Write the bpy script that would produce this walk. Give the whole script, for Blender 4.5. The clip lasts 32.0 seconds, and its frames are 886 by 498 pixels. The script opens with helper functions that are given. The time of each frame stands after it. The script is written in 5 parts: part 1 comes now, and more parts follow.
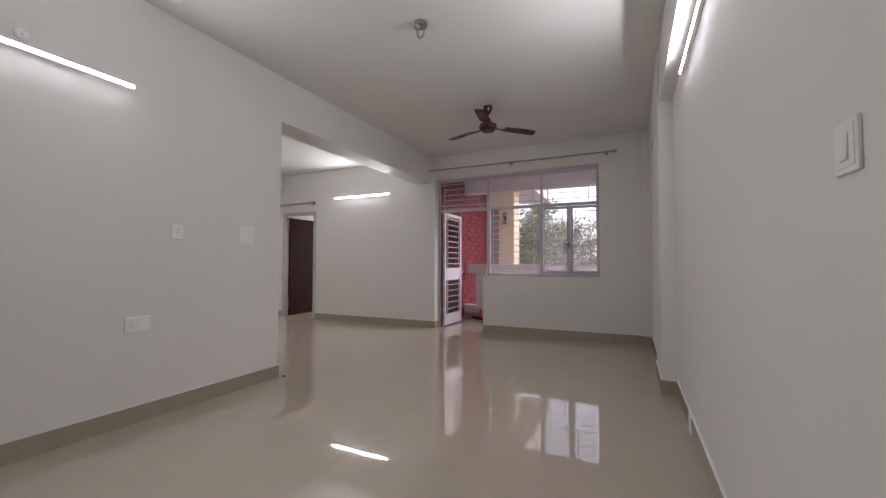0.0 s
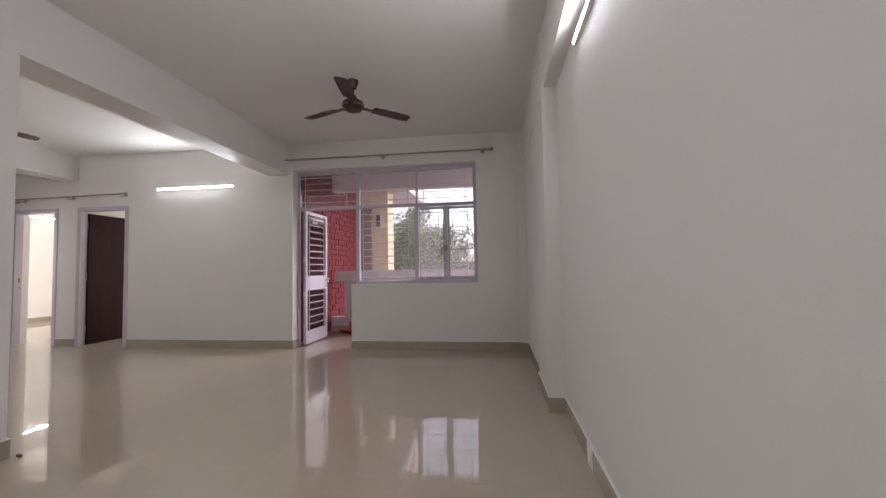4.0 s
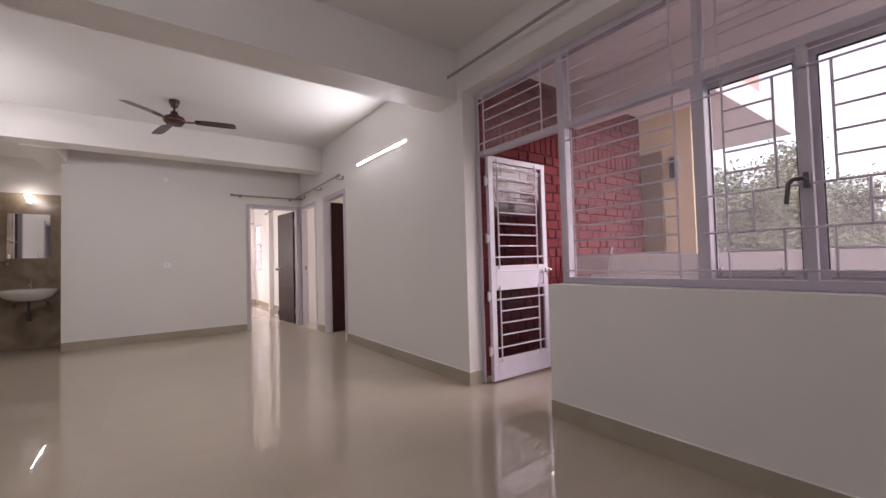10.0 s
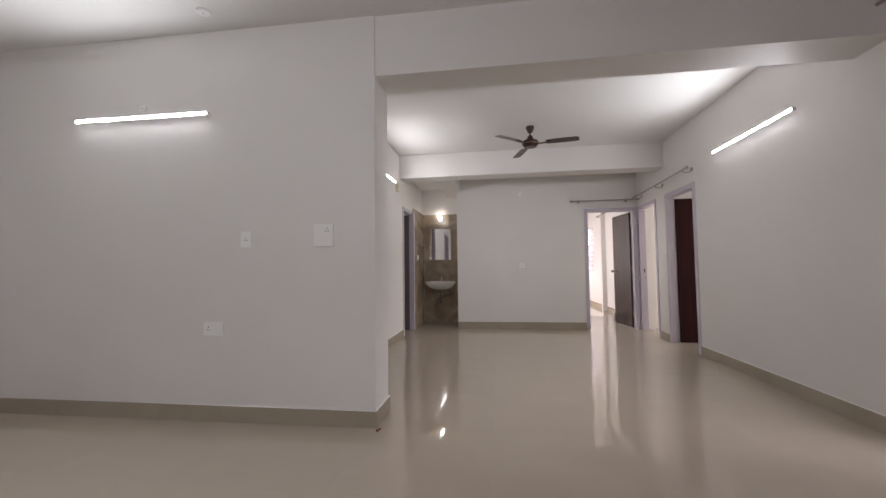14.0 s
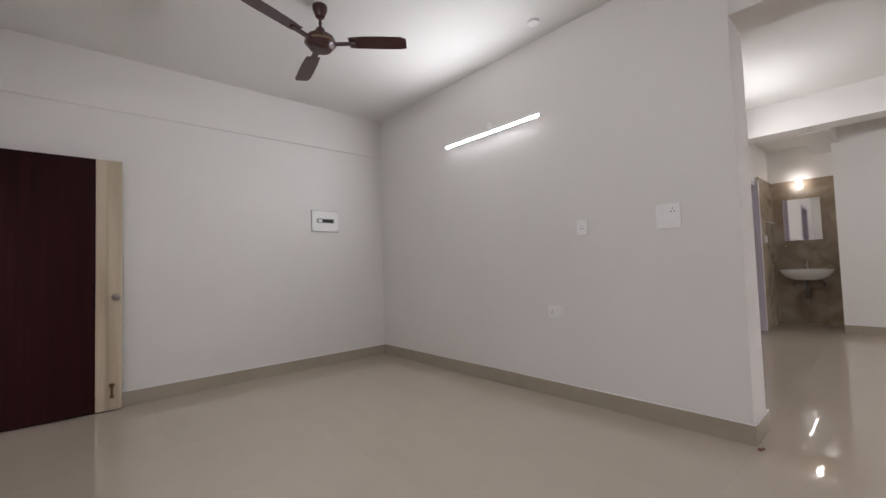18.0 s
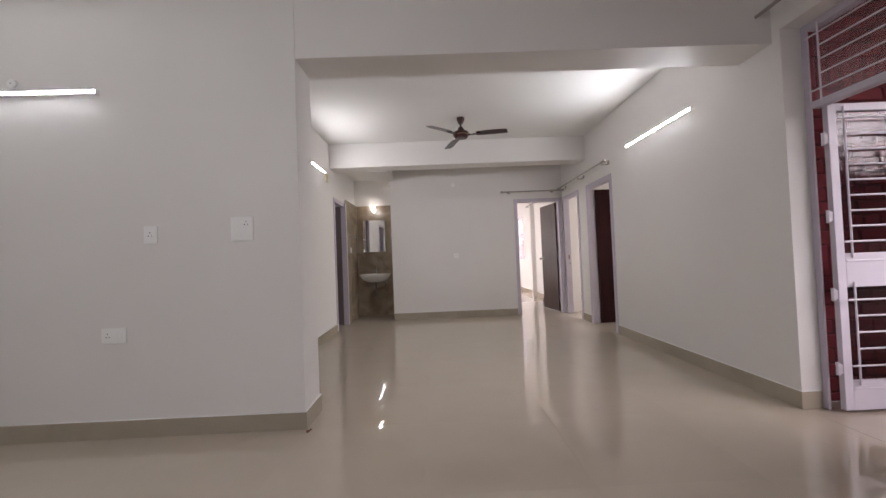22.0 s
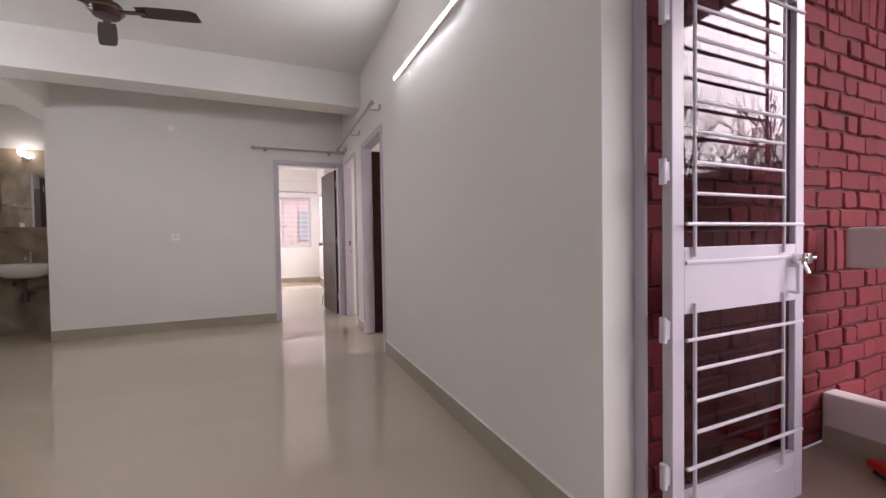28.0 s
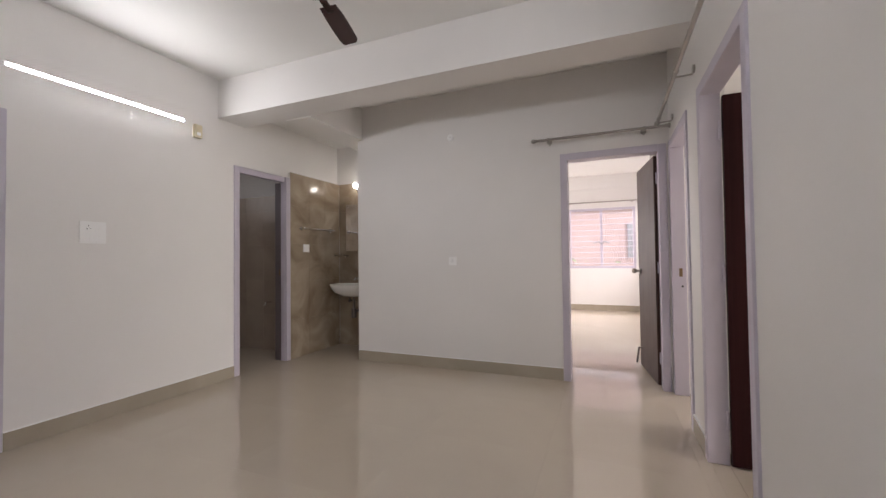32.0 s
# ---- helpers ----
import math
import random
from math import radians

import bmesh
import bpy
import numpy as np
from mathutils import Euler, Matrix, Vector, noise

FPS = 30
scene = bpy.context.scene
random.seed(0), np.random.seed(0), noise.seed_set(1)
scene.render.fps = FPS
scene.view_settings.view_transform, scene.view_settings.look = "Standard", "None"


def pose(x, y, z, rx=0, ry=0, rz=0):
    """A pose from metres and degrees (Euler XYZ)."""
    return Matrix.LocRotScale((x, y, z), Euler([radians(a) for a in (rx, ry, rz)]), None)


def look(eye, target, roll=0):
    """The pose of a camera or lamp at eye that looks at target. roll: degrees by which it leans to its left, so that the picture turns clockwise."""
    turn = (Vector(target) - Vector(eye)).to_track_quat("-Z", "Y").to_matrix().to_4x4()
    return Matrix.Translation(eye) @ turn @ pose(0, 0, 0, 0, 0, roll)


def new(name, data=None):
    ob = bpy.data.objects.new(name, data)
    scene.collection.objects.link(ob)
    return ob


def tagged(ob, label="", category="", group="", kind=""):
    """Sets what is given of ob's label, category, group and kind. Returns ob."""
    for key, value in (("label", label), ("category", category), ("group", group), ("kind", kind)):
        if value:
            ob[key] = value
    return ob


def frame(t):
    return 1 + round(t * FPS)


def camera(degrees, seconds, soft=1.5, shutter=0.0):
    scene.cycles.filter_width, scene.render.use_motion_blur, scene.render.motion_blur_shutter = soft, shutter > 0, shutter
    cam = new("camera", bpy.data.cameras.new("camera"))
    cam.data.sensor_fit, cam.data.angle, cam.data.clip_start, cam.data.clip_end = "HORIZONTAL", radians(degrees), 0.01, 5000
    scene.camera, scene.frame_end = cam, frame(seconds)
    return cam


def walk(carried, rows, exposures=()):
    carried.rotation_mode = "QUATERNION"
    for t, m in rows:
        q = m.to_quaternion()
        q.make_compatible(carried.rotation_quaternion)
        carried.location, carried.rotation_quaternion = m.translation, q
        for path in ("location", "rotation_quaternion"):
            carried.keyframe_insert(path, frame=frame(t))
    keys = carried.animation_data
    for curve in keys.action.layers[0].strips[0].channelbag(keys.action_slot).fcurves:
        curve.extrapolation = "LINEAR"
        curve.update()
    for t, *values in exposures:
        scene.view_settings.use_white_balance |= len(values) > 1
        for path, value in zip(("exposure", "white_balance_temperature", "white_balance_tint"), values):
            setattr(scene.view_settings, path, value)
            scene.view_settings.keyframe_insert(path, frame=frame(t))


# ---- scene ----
cam = camera(96.2, 32.0)
PATH = [
    (0, (0.162, 0.095, 1.074), (-0.688, 1.904, 1.151), 0.1),
    (0.5, (0.179, 0.115, 1.072), (-0.554, 1.974, 1.145), 0.2),
    (1, (0.19, 0.124, 1.073), (-0.448, 2.018, 1.144), 0.3),
    (1.5, (0.197, 0.123, 1.068), (-0.358, 2.043, 1.143), 0.7),
    (2, (0.192, 0.13, 1.072), (-0.295, 2.068, 1.155), 0.8),
    (2.5, (0.176, 0.172, 1.077), (-0.247, 2.125, 1.161), 0.4),
    (3, (0.144, 0.311, 1.071), (-0.229, 2.274, 1.148), -0.1),
    (3.5, (0.093, 0.575, 1.064), (-0.229, 2.547, 1.15), -0.6),
    (4, (0.015, 0.835, 1.081), (-0.245, 2.815, 1.181), -1.0),
    (4.5, (-0.027, 1.148, 1.093), (-0.233, 3.134, 1.21), -1.7),
    (6.5, (-0.084, 2.451, 1.028), (-0.348, 4.432, 1.112), -3.0),
    (7, (-0.099, 2.763, 1.029), (-0.426, 4.736, 1.086), -3.3),
    (7.5, (-0.122, 3.109, 1.044), (-0.604, 5.05, 1.084), -3.2),
    (8, (-0.084, 3.409, 1.042), (-0.834, 5.263, 1.069), -2.9),
    (8.5, (-0.092, 3.65, 1.039), (-1.094, 5.381, 1.071), -2.3),
    (9, (-0.14, 3.824, 1.053), (-1.376, 5.396, 1.092), -1.9),
    (9.5, (-0.184, 3.937, 1.063), (-1.634, 5.314, 1.114), -1.8),
    (10, (-0.201, 3.983, 1.059), (-1.816, 5.16, 1.123), -1.6),
    (10.5, (-0.222, 3.948, 1.07), (-1.964, 4.927, 1.136), -1.5),
    (11, (-0.224, 3.933, 1.06), (-2.055, 4.733, 1.135), -1.3),
    (11.5, (-0.218, 3.908, 1.064), (-2.113, 4.542, 1.145), -1.0),
    (12, (-0.213, 3.895, 1.067), (-2.152, 4.376, 1.152), -0.8),
    (12.5, (-0.213, 3.862, 1.074), (-2.187, 4.173, 1.157), -0.6),
    (13, (-0.215, 3.835, 1.064), (-2.209, 3.962, 1.155), -0.4),
    (13.5, (-0.215, 3.787, 1.071), (-2.211, 3.705, 1.168), -0.5),
    (14, (-0.212, 3.753, 1.077), (-2.189, 3.471, 1.179), -0.7),
    (14.5, (-0.215, 3.709, 1.086), (-2.152, 3.223, 1.183), -1.0),
    (15, (-0.205, 3.675, 1.093), (-2.084, 2.996, 1.181), -1.4),
    (15.5, (-0.178, 3.633, 1.084), (-1.975, 2.761, 1.176), -1.6),
    (17.5, (-0.107, 3.466, 1.059), (-1.468, 2.003, 1.157), -2.0),
    (18, (-0.119, 3.458, 1.056), (-1.441, 1.96, 1.143), -1.9),
    (18.5, (-0.109, 3.456, 1.061), (-1.491, 2.012, 1.136), -1.7),
    (19, (-0.15, 3.481, 1.055), (-1.635, 2.142, 1.123), -1.6),
    (19.5, (-0.186, 3.504, 1.063), (-1.816, 2.347, 1.122), -1.7),
    (20, (-0.228, 3.543, 1.065), (-1.985, 2.59, 1.122), -1.8),
    (20.5, (-0.235, 3.617, 1.074), (-2.105, 2.911, 1.13), -1.7),
    (21, (-0.251, 3.674, 1.074), (-2.197, 3.218, 1.133), -1.8),
    (21.5, (-0.243, 3.736, 1.088), (-2.232, 3.541, 1.14), -2.0),
    (22, (-0.241, 3.794, 1.079), (-2.24, 3.826, 1.128), -2.3),
    (22.5, (-0.233, 3.866, 1.075), (-2.217, 4.11, 1.116), -2.7),
    (23, (-0.227, 3.914, 1.067), (-2.183, 4.33, 1.1), -2.7),
    (23.5, (-0.244, 3.963, 1.066), (-2.161, 4.532, 1.082), -2.5),
    (24, (-0.316, 4.022, 1.06), (-2.2, 4.694, 1.058), -2.0),
    (24.5, (-0.469, 4.091, 1.058), (-2.324, 4.839, 1.036), -1.6),
    (25, (-0.638, 4.176, 1.047), (-2.471, 4.975, 1.016), -1.3),
    (25.5, (-0.832, 4.364, 1.055), (-2.633, 5.234, 1.014), -1.1),
    (27.5, (-1.676, 5.071, 1.091), (-3.439, 6.014, 1.023), -0.7),
    (28, (-1.878, 5.176, 1.049), (-3.71, 5.977, 1.0), -0.9),
    (28.5, (-2.06, 5.283, 1.059), (-3.958, 5.915, 1.023), -0.9),
    (29, (-2.292, 5.441, 1.1), (-4.242, 5.882, 1.066), -0.8),
    (29.5, (-2.533, 5.578, 1.112), (-4.514, 5.849, 1.089), -0.7),
    (30, (-2.802, 5.663, 1.127), (-4.798, 5.793, 1.112), -0.7),
    (30.5, (-3.074, 5.757, 1.119), (-5.073, 5.701, 1.122), -0.6),
    (31, (-3.305, 5.807, 1.149), (-5.291, 5.567, 1.155), -0.6),
    (31.5, (-3.49, 5.707, 1.127), (-5.434, 5.24, 1.167), -0.7),
    (32, (-3.662, 5.649, 1.158), (-5.509, 4.884, 1.204), -0.7),
]
EXPOSURES = [(0.0, 1.15, 6620, 13.3), (1.0, 1.25, 6620, 13.3), (2.0, 1.25, 6620, 13.3), (4.0, 1.23, 6620, 13.8), (7.0, 1.48, 6820, 16.8), (8.0, 1.43, 6820, 18.8), (9.0, 1.31, 6820, 20.3), (11.0, 1.18, 6820, 20.3), (13.0, 1.2, 6620, 16.3), (15.0, 1.17, 6620, 13.3), (18.0, 1.36, 6620, 13.3), (19.0, 1.34, 6620, 12.8), (20.0, 1.29, 6620, 13.3), (22.0, 1.23, 6620, 14.8), (24.0, 1.27, 6620, 18.8), (25.0, 1.27, 6620, 18.8), (28.0, 1.25, 6620, 16.8), (29.0, 1.28, 6620, 15.3), (30.0, 1.25, 6620, 14.3), (31.0, 1.3, 6620, 13.3), (32.0, 1.28, 6620, 13.3)]
walk(cam, [(t, look(eye, target, roll)) for t, eye, target, roll in PATH], exposures=EXPOSURES)

# ---- world, sun and daylight ----
sky_world = bpy.data.worlds.new("sky_world")
scene.world = sky_world
sky_world.use_nodes = True
wn = sky_world.node_tree.nodes
sky = wn.new("ShaderNodeTexSky")
sky.sky_type, sky.sun_disc = "NISHITA", False
sky.sun_elevation, sky.sun_rotation = radians(31.5), radians(40.5)
sky.air_density, sky.dust_density, sky.ozone_density = 1.0, 0.9, 1.0
wn["Background"].inputs[1].default_value = 0.145
haze, cast = wn.new("ShaderNodeHueSaturation"), wn.new("ShaderNodeMix")
haze.inputs["Saturation"].default_value = 0.45
cast.data_type, cast.blend_type = "RGBA", "MULTIPLY"
cast.inputs["Factor"].default_value, cast.inputs["B"].default_value = 1.0, (1.0, 0.95, 1.02, 1)
sky_world.node_tree.links.new(sky.outputs[0], haze.inputs["Color"])
sky_world.node_tree.links.new(haze.outputs[0], cast.inputs["A"])
sky_world.node_tree.links.new(cast.outputs["Result"], wn["Background"].inputs[0])
sun = new("sun", bpy.data.lights.new("sun", "SUN"))
sun.data.energy, sun.data.angle, sun.data.color = 1.3, radians(50), (1.0, 0.93, 0.95)
sun.matrix_world = look((6.5, 7.6, 6.2), (0, 0, 0))
TUBE_POWER, BULB_POWER = 112.0, 14.0


def window_light(name, place, target, w, h, watts, colour=(0.93, 0.96, 1.0)):
    """An area lamp that stands in for sky light through an opening."""
    lamp = new(name, bpy.data.lights.new(name, "AREA"))
    lamp.data.shape, lamp.data.size, lamp.data.size_y = "RECTANGLE", w, h
    lamp.data.energy, lamp.data.color = watts, colour
    lamp.matrix_world = look(place, target)
    return lamp


window_light("daylight_bedroom_window", (-14.5, 5.3, 3.5), (-10.6, 5.4, 1.1), 2.0, 1.0, 100, (1.0, 0.93, 0.92))
# added fill at an unseen south opening, brightens the bedroom's north wall
window_light("added_bedroom_south_light", (-10.7, 3.15, 1.55), (-10.7, 6, 1.3), 1.5, 1.25, 27, (1.0, 0.95, 0.95))
window_light("daylight_bedroom_side_window", (-12.34, 7.2, 2.4), (-11.6, 5.2, 0.8), 0.9, 0.9, 25, (1.0, 0.93, 0.94))
# added fill behind an unseen opening, lifts the north room
window_light("added_north_room_light", (-7.9, 10.24, 1.55), (-7.9, 8, 1.3), 1.35, 1.25, 36, (1.0, 0.96, 0.9))
# added fill for the corner room, its opening is never in view
window_light("added_corner_room_light", (-5.0, 9.46, 1.55), (-5.0, 8, 1.3), 1.15, 1.25, 20, (1.0, 0.96, 0.9))
# weak added lamp so that the toilet isn't black
window_light("added_toilet_light", (-6.6, 0.5, 2.15), (-6.6, 2, 1.0), 0.5, 0.4, 0.8, (0.96, 0.98, 1.0))

# ---- materials ----


def material(name, colour, rough=0.5, metal=0.0, vary=0.06, scale=3.0, fine=60.0, bump=0.1, spec=0.5, rough_vary=0.08, random_tint=0.0):
    """A painted or plain surface: two scales of mottling, roughness wear and fine relief."""
    mat = bpy.data.materials.new(name)
    mat.use_nodes = True
    nt = mat.node_tree
    n, link = nt.nodes, nt.links
    b = n["Principled BSDF"]
    b.inputs["Metallic"].default_value = metal
    b.inputs["Specular IOR Level"].default_value = spec
    geo = n.new("ShaderNodeTexCoord")
    big, small = n.new("ShaderNodeTexNoise"), n.new("ShaderNodeTexNoise")
    big.inputs["Scale"].default_value, big.inputs["Detail"].default_value = scale, 5
    small.inputs["Scale"].default_value, small.inputs["Detail"].default_value = fine, 3
    for tex in (big, small):
        link.new(geo.outputs["Object"], tex.inputs["Vector"])
    mix = n.new("ShaderNodeMix")
    mix.data_type = "RGBA"
    mix.inputs["A"].default_value = (*[c * (1 - vary) for c in colour], 1)
    mix.inputs["B"].default_value = (*[min(1, c * (1 + vary)) for c in colour], 1)
    both = n.new("ShaderNodeMath")
    both.operation = "MULTIPLY_ADD"
    link.new(small.outputs["Fac"], both.inputs[0])
    both.inputs[1].default_value = 0.35
    ramp = n.new("ShaderNodeMath")
    ramp.operation = "MULTIPLY_ADD"
    link.new(big.outputs["Fac"], ramp.inputs[0])
    ramp.inputs[1].default_value, ramp.inputs[2].default_value = 1.4, -0.4
    link.new(ramp.outputs[0], both.inputs[2])
    link.new(both.outputs[0], mix.inputs["Factor"])
    out = mix.outputs["Result"]
    if random_tint:
        info, hsv = n.new("ShaderNodeObjectInfo"), n.new("ShaderNodeHueSaturation")
        span = n.new("ShaderNodeMapRange")
        span.inputs["To Min"].default_value, span.inputs["To Max"].default_value = 1 - random_tint, 1 + random_tint
        link.new(info.outputs["Random"], span.inputs["Value"])
        link.new(span.outputs[0], hsv.inputs["Value"])
        link.new(out, hsv.inputs["Color"])
        out = hsv.outputs["Color"]
    link.new(out, b.inputs["Base Color"])
    rr = n.new("ShaderNodeMapRange")
    rr.inputs["To Min"].default_value, rr.inputs["To Max"].default_value = max(0.02, rough - rough_vary), min(1, rough + rough_vary)
    link.new(big.outputs["Fac"], rr.inputs["Value"])
    link.new(rr.outputs[0], b.inputs["Roughness"])
    if bump:
        bm_node = n.new("ShaderNodeBump")
        bm_node.inputs["Strength"].default_value, bm_node.inputs["Distance"].default_value = bump, 0.002
        link.new(small.outputs["Fac"], bm_node.inputs["Height"])
        link.new(bm_node.outputs[0], b.inputs["Normal"])
    return mat


def marble(name, low, high, rough, scale, vein=0.5, tint=0.05):
    """Cloudy polished tile."""
    mat = material(name, low, rough, vary=0.04, bump=0.0, rough_vary=0.02, random_tint=tint)
    nt = mat.node_tree
    n, link = nt.nodes, nt.links
    geo, noise_tex, ramp = n.new("ShaderNodeTexCoord"), n.new("ShaderNodeTexNoise"), n.new("ShaderNodeValToRGB")
    noise_tex.inputs["Scale"].default_value, noise_tex.inputs["Detail"].default_value = scale, 8
    noise_tex.inputs["Distortion"].default_value = 1.2
    link.new(geo.outputs["Object"], noise_tex.inputs["Vector"])
    ramp.color_ramp.elements[0].position, ramp.color_ramp.elements[1].position = 0.5 - vein / 2, 0.5 + vein / 2
    ramp.color_ramp.elements[0].color, ramp.color_ramp.elements[1].color = (*low, 1), (*high, 1)
    link.new(noise_tex.outputs["Fac"], ramp.inputs[0])
    hsv = [x for x in n if x.bl_idname == "ShaderNodeHueSaturation"][0]
    link.new(ramp.outputs[0], hsv.inputs["Color"])
    return mat


def wood(name, dark, light, rough, scale=6.0):
    """Veneer with a long upright grain."""
    mat = material(name, dark, rough, vary=0.05, bump=0.05, spec=0.25)
    nt = mat.node_tree
    n, link = nt.nodes, nt.links
    geo, fit_node, wave, ramp = n.new("ShaderNodeTexCoord"), n.new("ShaderNodeMapping"), n.new("ShaderNodeTexNoise"), n.new("ShaderNodeValToRGB")
    fit_node.inputs["Scale"].default_value = (scale * 4, scale * 4, scale * 0.18)
    wave.inputs["Scale"].default_value, wave.inputs["Detail"].default_value, wave.inputs["Distortion"].default_value = 1.0, 6, 0.6
    link.new(geo.outputs["Object"], fit_node.inputs[0])
    link.new(fit_node.outputs[0], wave.inputs["Vector"])
    ramp.color_ramp.elements[0].position, ramp.color_ramp.elements[1].position = 0.35, 0.65
    ramp.color_ramp.elements[0].color, ramp.color_ramp.elements[1].color = (*dark, 1), (*light, 1)
    link.new(wave.outputs["Fac"], ramp.inputs[0])
    link.new(ramp.outputs[0], n["Principled BSDF"].inputs["Base Color"])
    return mat


def glow(name, colour, power):
    mat = bpy.data.materials.new(name)
    mat.use_nodes = True
    b = mat.node_tree.nodes["Principled BSDF"]
    b.inputs["Base Color"].default_value = (0.9, 0.9, 0.9, 1)
    b.inputs["Emission Color"].default_value = (*colour, 1)
    b.inputs["Emission Strength"].default_value = power
    return mat


def clear_glass(name, tint=(1, 1, 1), rough=0.0, dust=0.0):
    """Glass; dust: how much of it a thin film of dry dust covers."""
    mat = bpy.data.materials.new(name)
    mat.use_nodes = True
    b = mat.node_tree.nodes["Principled BSDF"]
    b.inputs["Base Color"].default_value = (*tint, 1)
    b.inputs["Transmission Weight"].default_value = 1.0
    b.inputs["Roughness"].default_value = rough
    b.inputs["IOR"].default_value = 1.45
    if dust:
        nt = mat.node_tree
        n, link = nt.nodes, nt.links
        film, both, tex, span, geo = n.new("ShaderNodeBsdfTranslucent"), n.new("ShaderNodeMixShader"), n.new("ShaderNodeTexNoise"), n.new("ShaderNodeMapRange"), n.new("ShaderNodeTexCoord")
        film.inputs["Color"].default_value = (0.95, 0.88, 0.92, 1)
        tex.inputs["Scale"].default_value, tex.inputs["Detail"].default_value = 5, 6
        span.inputs["To Min"].default_value, span.inputs["To Max"].default_value = dust * 0.6, dust * 1.4
        link.new(geo.outputs["Object"], tex.inputs["Vector"])
        link.new(tex.outputs["Fac"], span.inputs["Value"])
        link.new(span.outputs[0], both.inputs[0])
        link.new(b.outputs[0], both.inputs[1])
        link.new(film.outputs[0], both.inputs[2])
        link.new(both.outputs[0], n["Material Output"].inputs["Surface"])
    return mat


M_WALL = material("wall_paint", (0.80, 0.775, 0.752), 0.48, vary=0.028, scale=1.4, fine=110, bump=0.16, rough_vary=0.12)
M_CEIL = material("ceiling_paint", (0.80, 0.785, 0.76), 0.8, vary=0.02, scale=0.7, fine=120, bump=0.1)
M_FLOOR = marble("vitrified_tile", (0.48, 0.41, 0.335), (0.52, 0.45, 0.37), 0.012, 1.3, 0.6, 0.008)
M_GROUT = material("grout", (0.44, 0.38, 0.31), 0.8, bump=0.2)
M_FLOOR.node_tree.nodes["Principled BSDF"].inputs["Specular IOR Level"].default_value = 0.9
M_SKIRT = marble("skirting_tile", (0.37, 0.32, 0.25), (0.43, 0.375, 0.30), 0.18, 2.0)
M_LILAC = material("lilac_enamel_paint", (0.56, 0.515, 0.59), 0.38, vary=0.05, scale=5, fine=90, bump=0.12)
M_GATE = material("pale_steel_paint", (0.66, 0.61, 0.68), 0.35, vary=0.05, scale=6, fine=80, bump=0.1)
M_DARKWOOD = wood("dark_wenge_veneer", (0.021, 0.0052, 0.0056), (0.030, 0.0072, 0.0078), 0.6)
M_DARKWOOD.node_tree.nodes["Principled BSDF"].inputs["Specular IOR Level"].default_value = 0.1
M_BROWNWOOD = wood("brown_veneer", (0.05, 0.026, 0.021), (0.075, 0.042, 0.034), 0.45)
# dark brown that holds the shade of the toilet jamb's inner half
M_JAMB_SHADE = material("jamb_shade_brown", (0.15, 0.12, 0.125), 0.5, vary=0.1)
M_CREAMWOOD = wood("cream_veneer", (0.42, 0.35, 0.25), (0.58, 0.50, 0.38), 0.45, 3.0)
M_CHROME = material("chrome", (0.78, 0.77, 0.76), 0.14, 1.0, vary=0.03, bump=0.0)
M_STEEL = material("brushed_steel", (0.42, 0.39, 0.36), 0.3, 1.0, vary=0.05, bump=0.05)
M_DARKSTEEL = material("tarnished_steel", (0.17, 0.15, 0.14), 0.35, 0.9, vary=0.15, bump=0.03)
M_BRONZE = material("antique_bronze", (0.25, 0.17, 0.10), 0.35, 1.0, vary=0.1)
M_PLASTIC = material("white_plastic", (0.91, 0.90, 0.89), 0.32, vary=0.02, bump=0.02)
M_CREAMPLASTIC = material("aged_cream_plastic", (0.68, 0.60, 0.42), 0.4, vary=0.05, bump=0.03)
M_DARK = material("dark_slot", (0.02, 0.02, 0.02), 0.6)
M_GREY = material("grey_plastic", (0.35, 0.35, 0.36), 0.4)
M_FAN = material("brown_fan_enamel", (0.05, 0.018, 0.016), 0.25, vary=0.1, bump=0.02)
M_BRICK = material("red_painted_brick", (0.185, 0.031, 0.037), 0.8, vary=0.2, scale=11, fine=45, bump=0.8, spec=0.2, random_tint=0.16)
# same red paint as the bricks, darkened to hold the joints' shade
M_MORTAR = material("shaded_red_mortar", (0.075, 0.013, 0.016), 0.9, vary=0.2, bump=0.5)
M_CEMENT = material("white_parapet_paint", (0.66, 0.60, 0.60), 0.7, vary=0.06, scale=2, fine=60, bump=0.25)
M_BEIGE = material("beige_exterior_paint", (0.80, 0.66, 0.44), 0.8, vary=0.06, scale=1.5, bump=0.25)
M_BROWNPAINT = material("brown_exterior_paint", (0.27, 0.19, 0.125), 0.8, vary=0.06)
M_ORANGE = material("salmon_exterior_paint", (0.72, 0.42, 0.34), 0.8, vary=0.06)
M_PALESALMON = material("faded_salmon_render", (0.60, 0.46, 0.42), 0.85, vary=0.06)
M_SLAB = material("balcony_soffit_paint", (0.86, 0.80, 0.81), 0.8, vary=0.04, bump=0.15)
M_TILEWALL = marble("bathroom_wall_tile", (0.255, 0.19, 0.13), (0.50, 0.415, 0.31), 0.12, 2.6, 0.42)
M_PALETILE = marble("pale_grey_wall_tile", (0.36, 0.285, 0.225), (0.47, 0.39, 0.32), 0.35, 2.0)
M_CERAMIC = material("white_ceramic", (0.82, 0.81, 0.78), 0.08, vary=0.01, bump=0.0, rough_vary=0.02)
M_MIRROR = material("mirror_silver", (0.9, 0.9, 0.9), 0.02, 1.0, vary=0.0, bump=0.0, rough_vary=0.0)
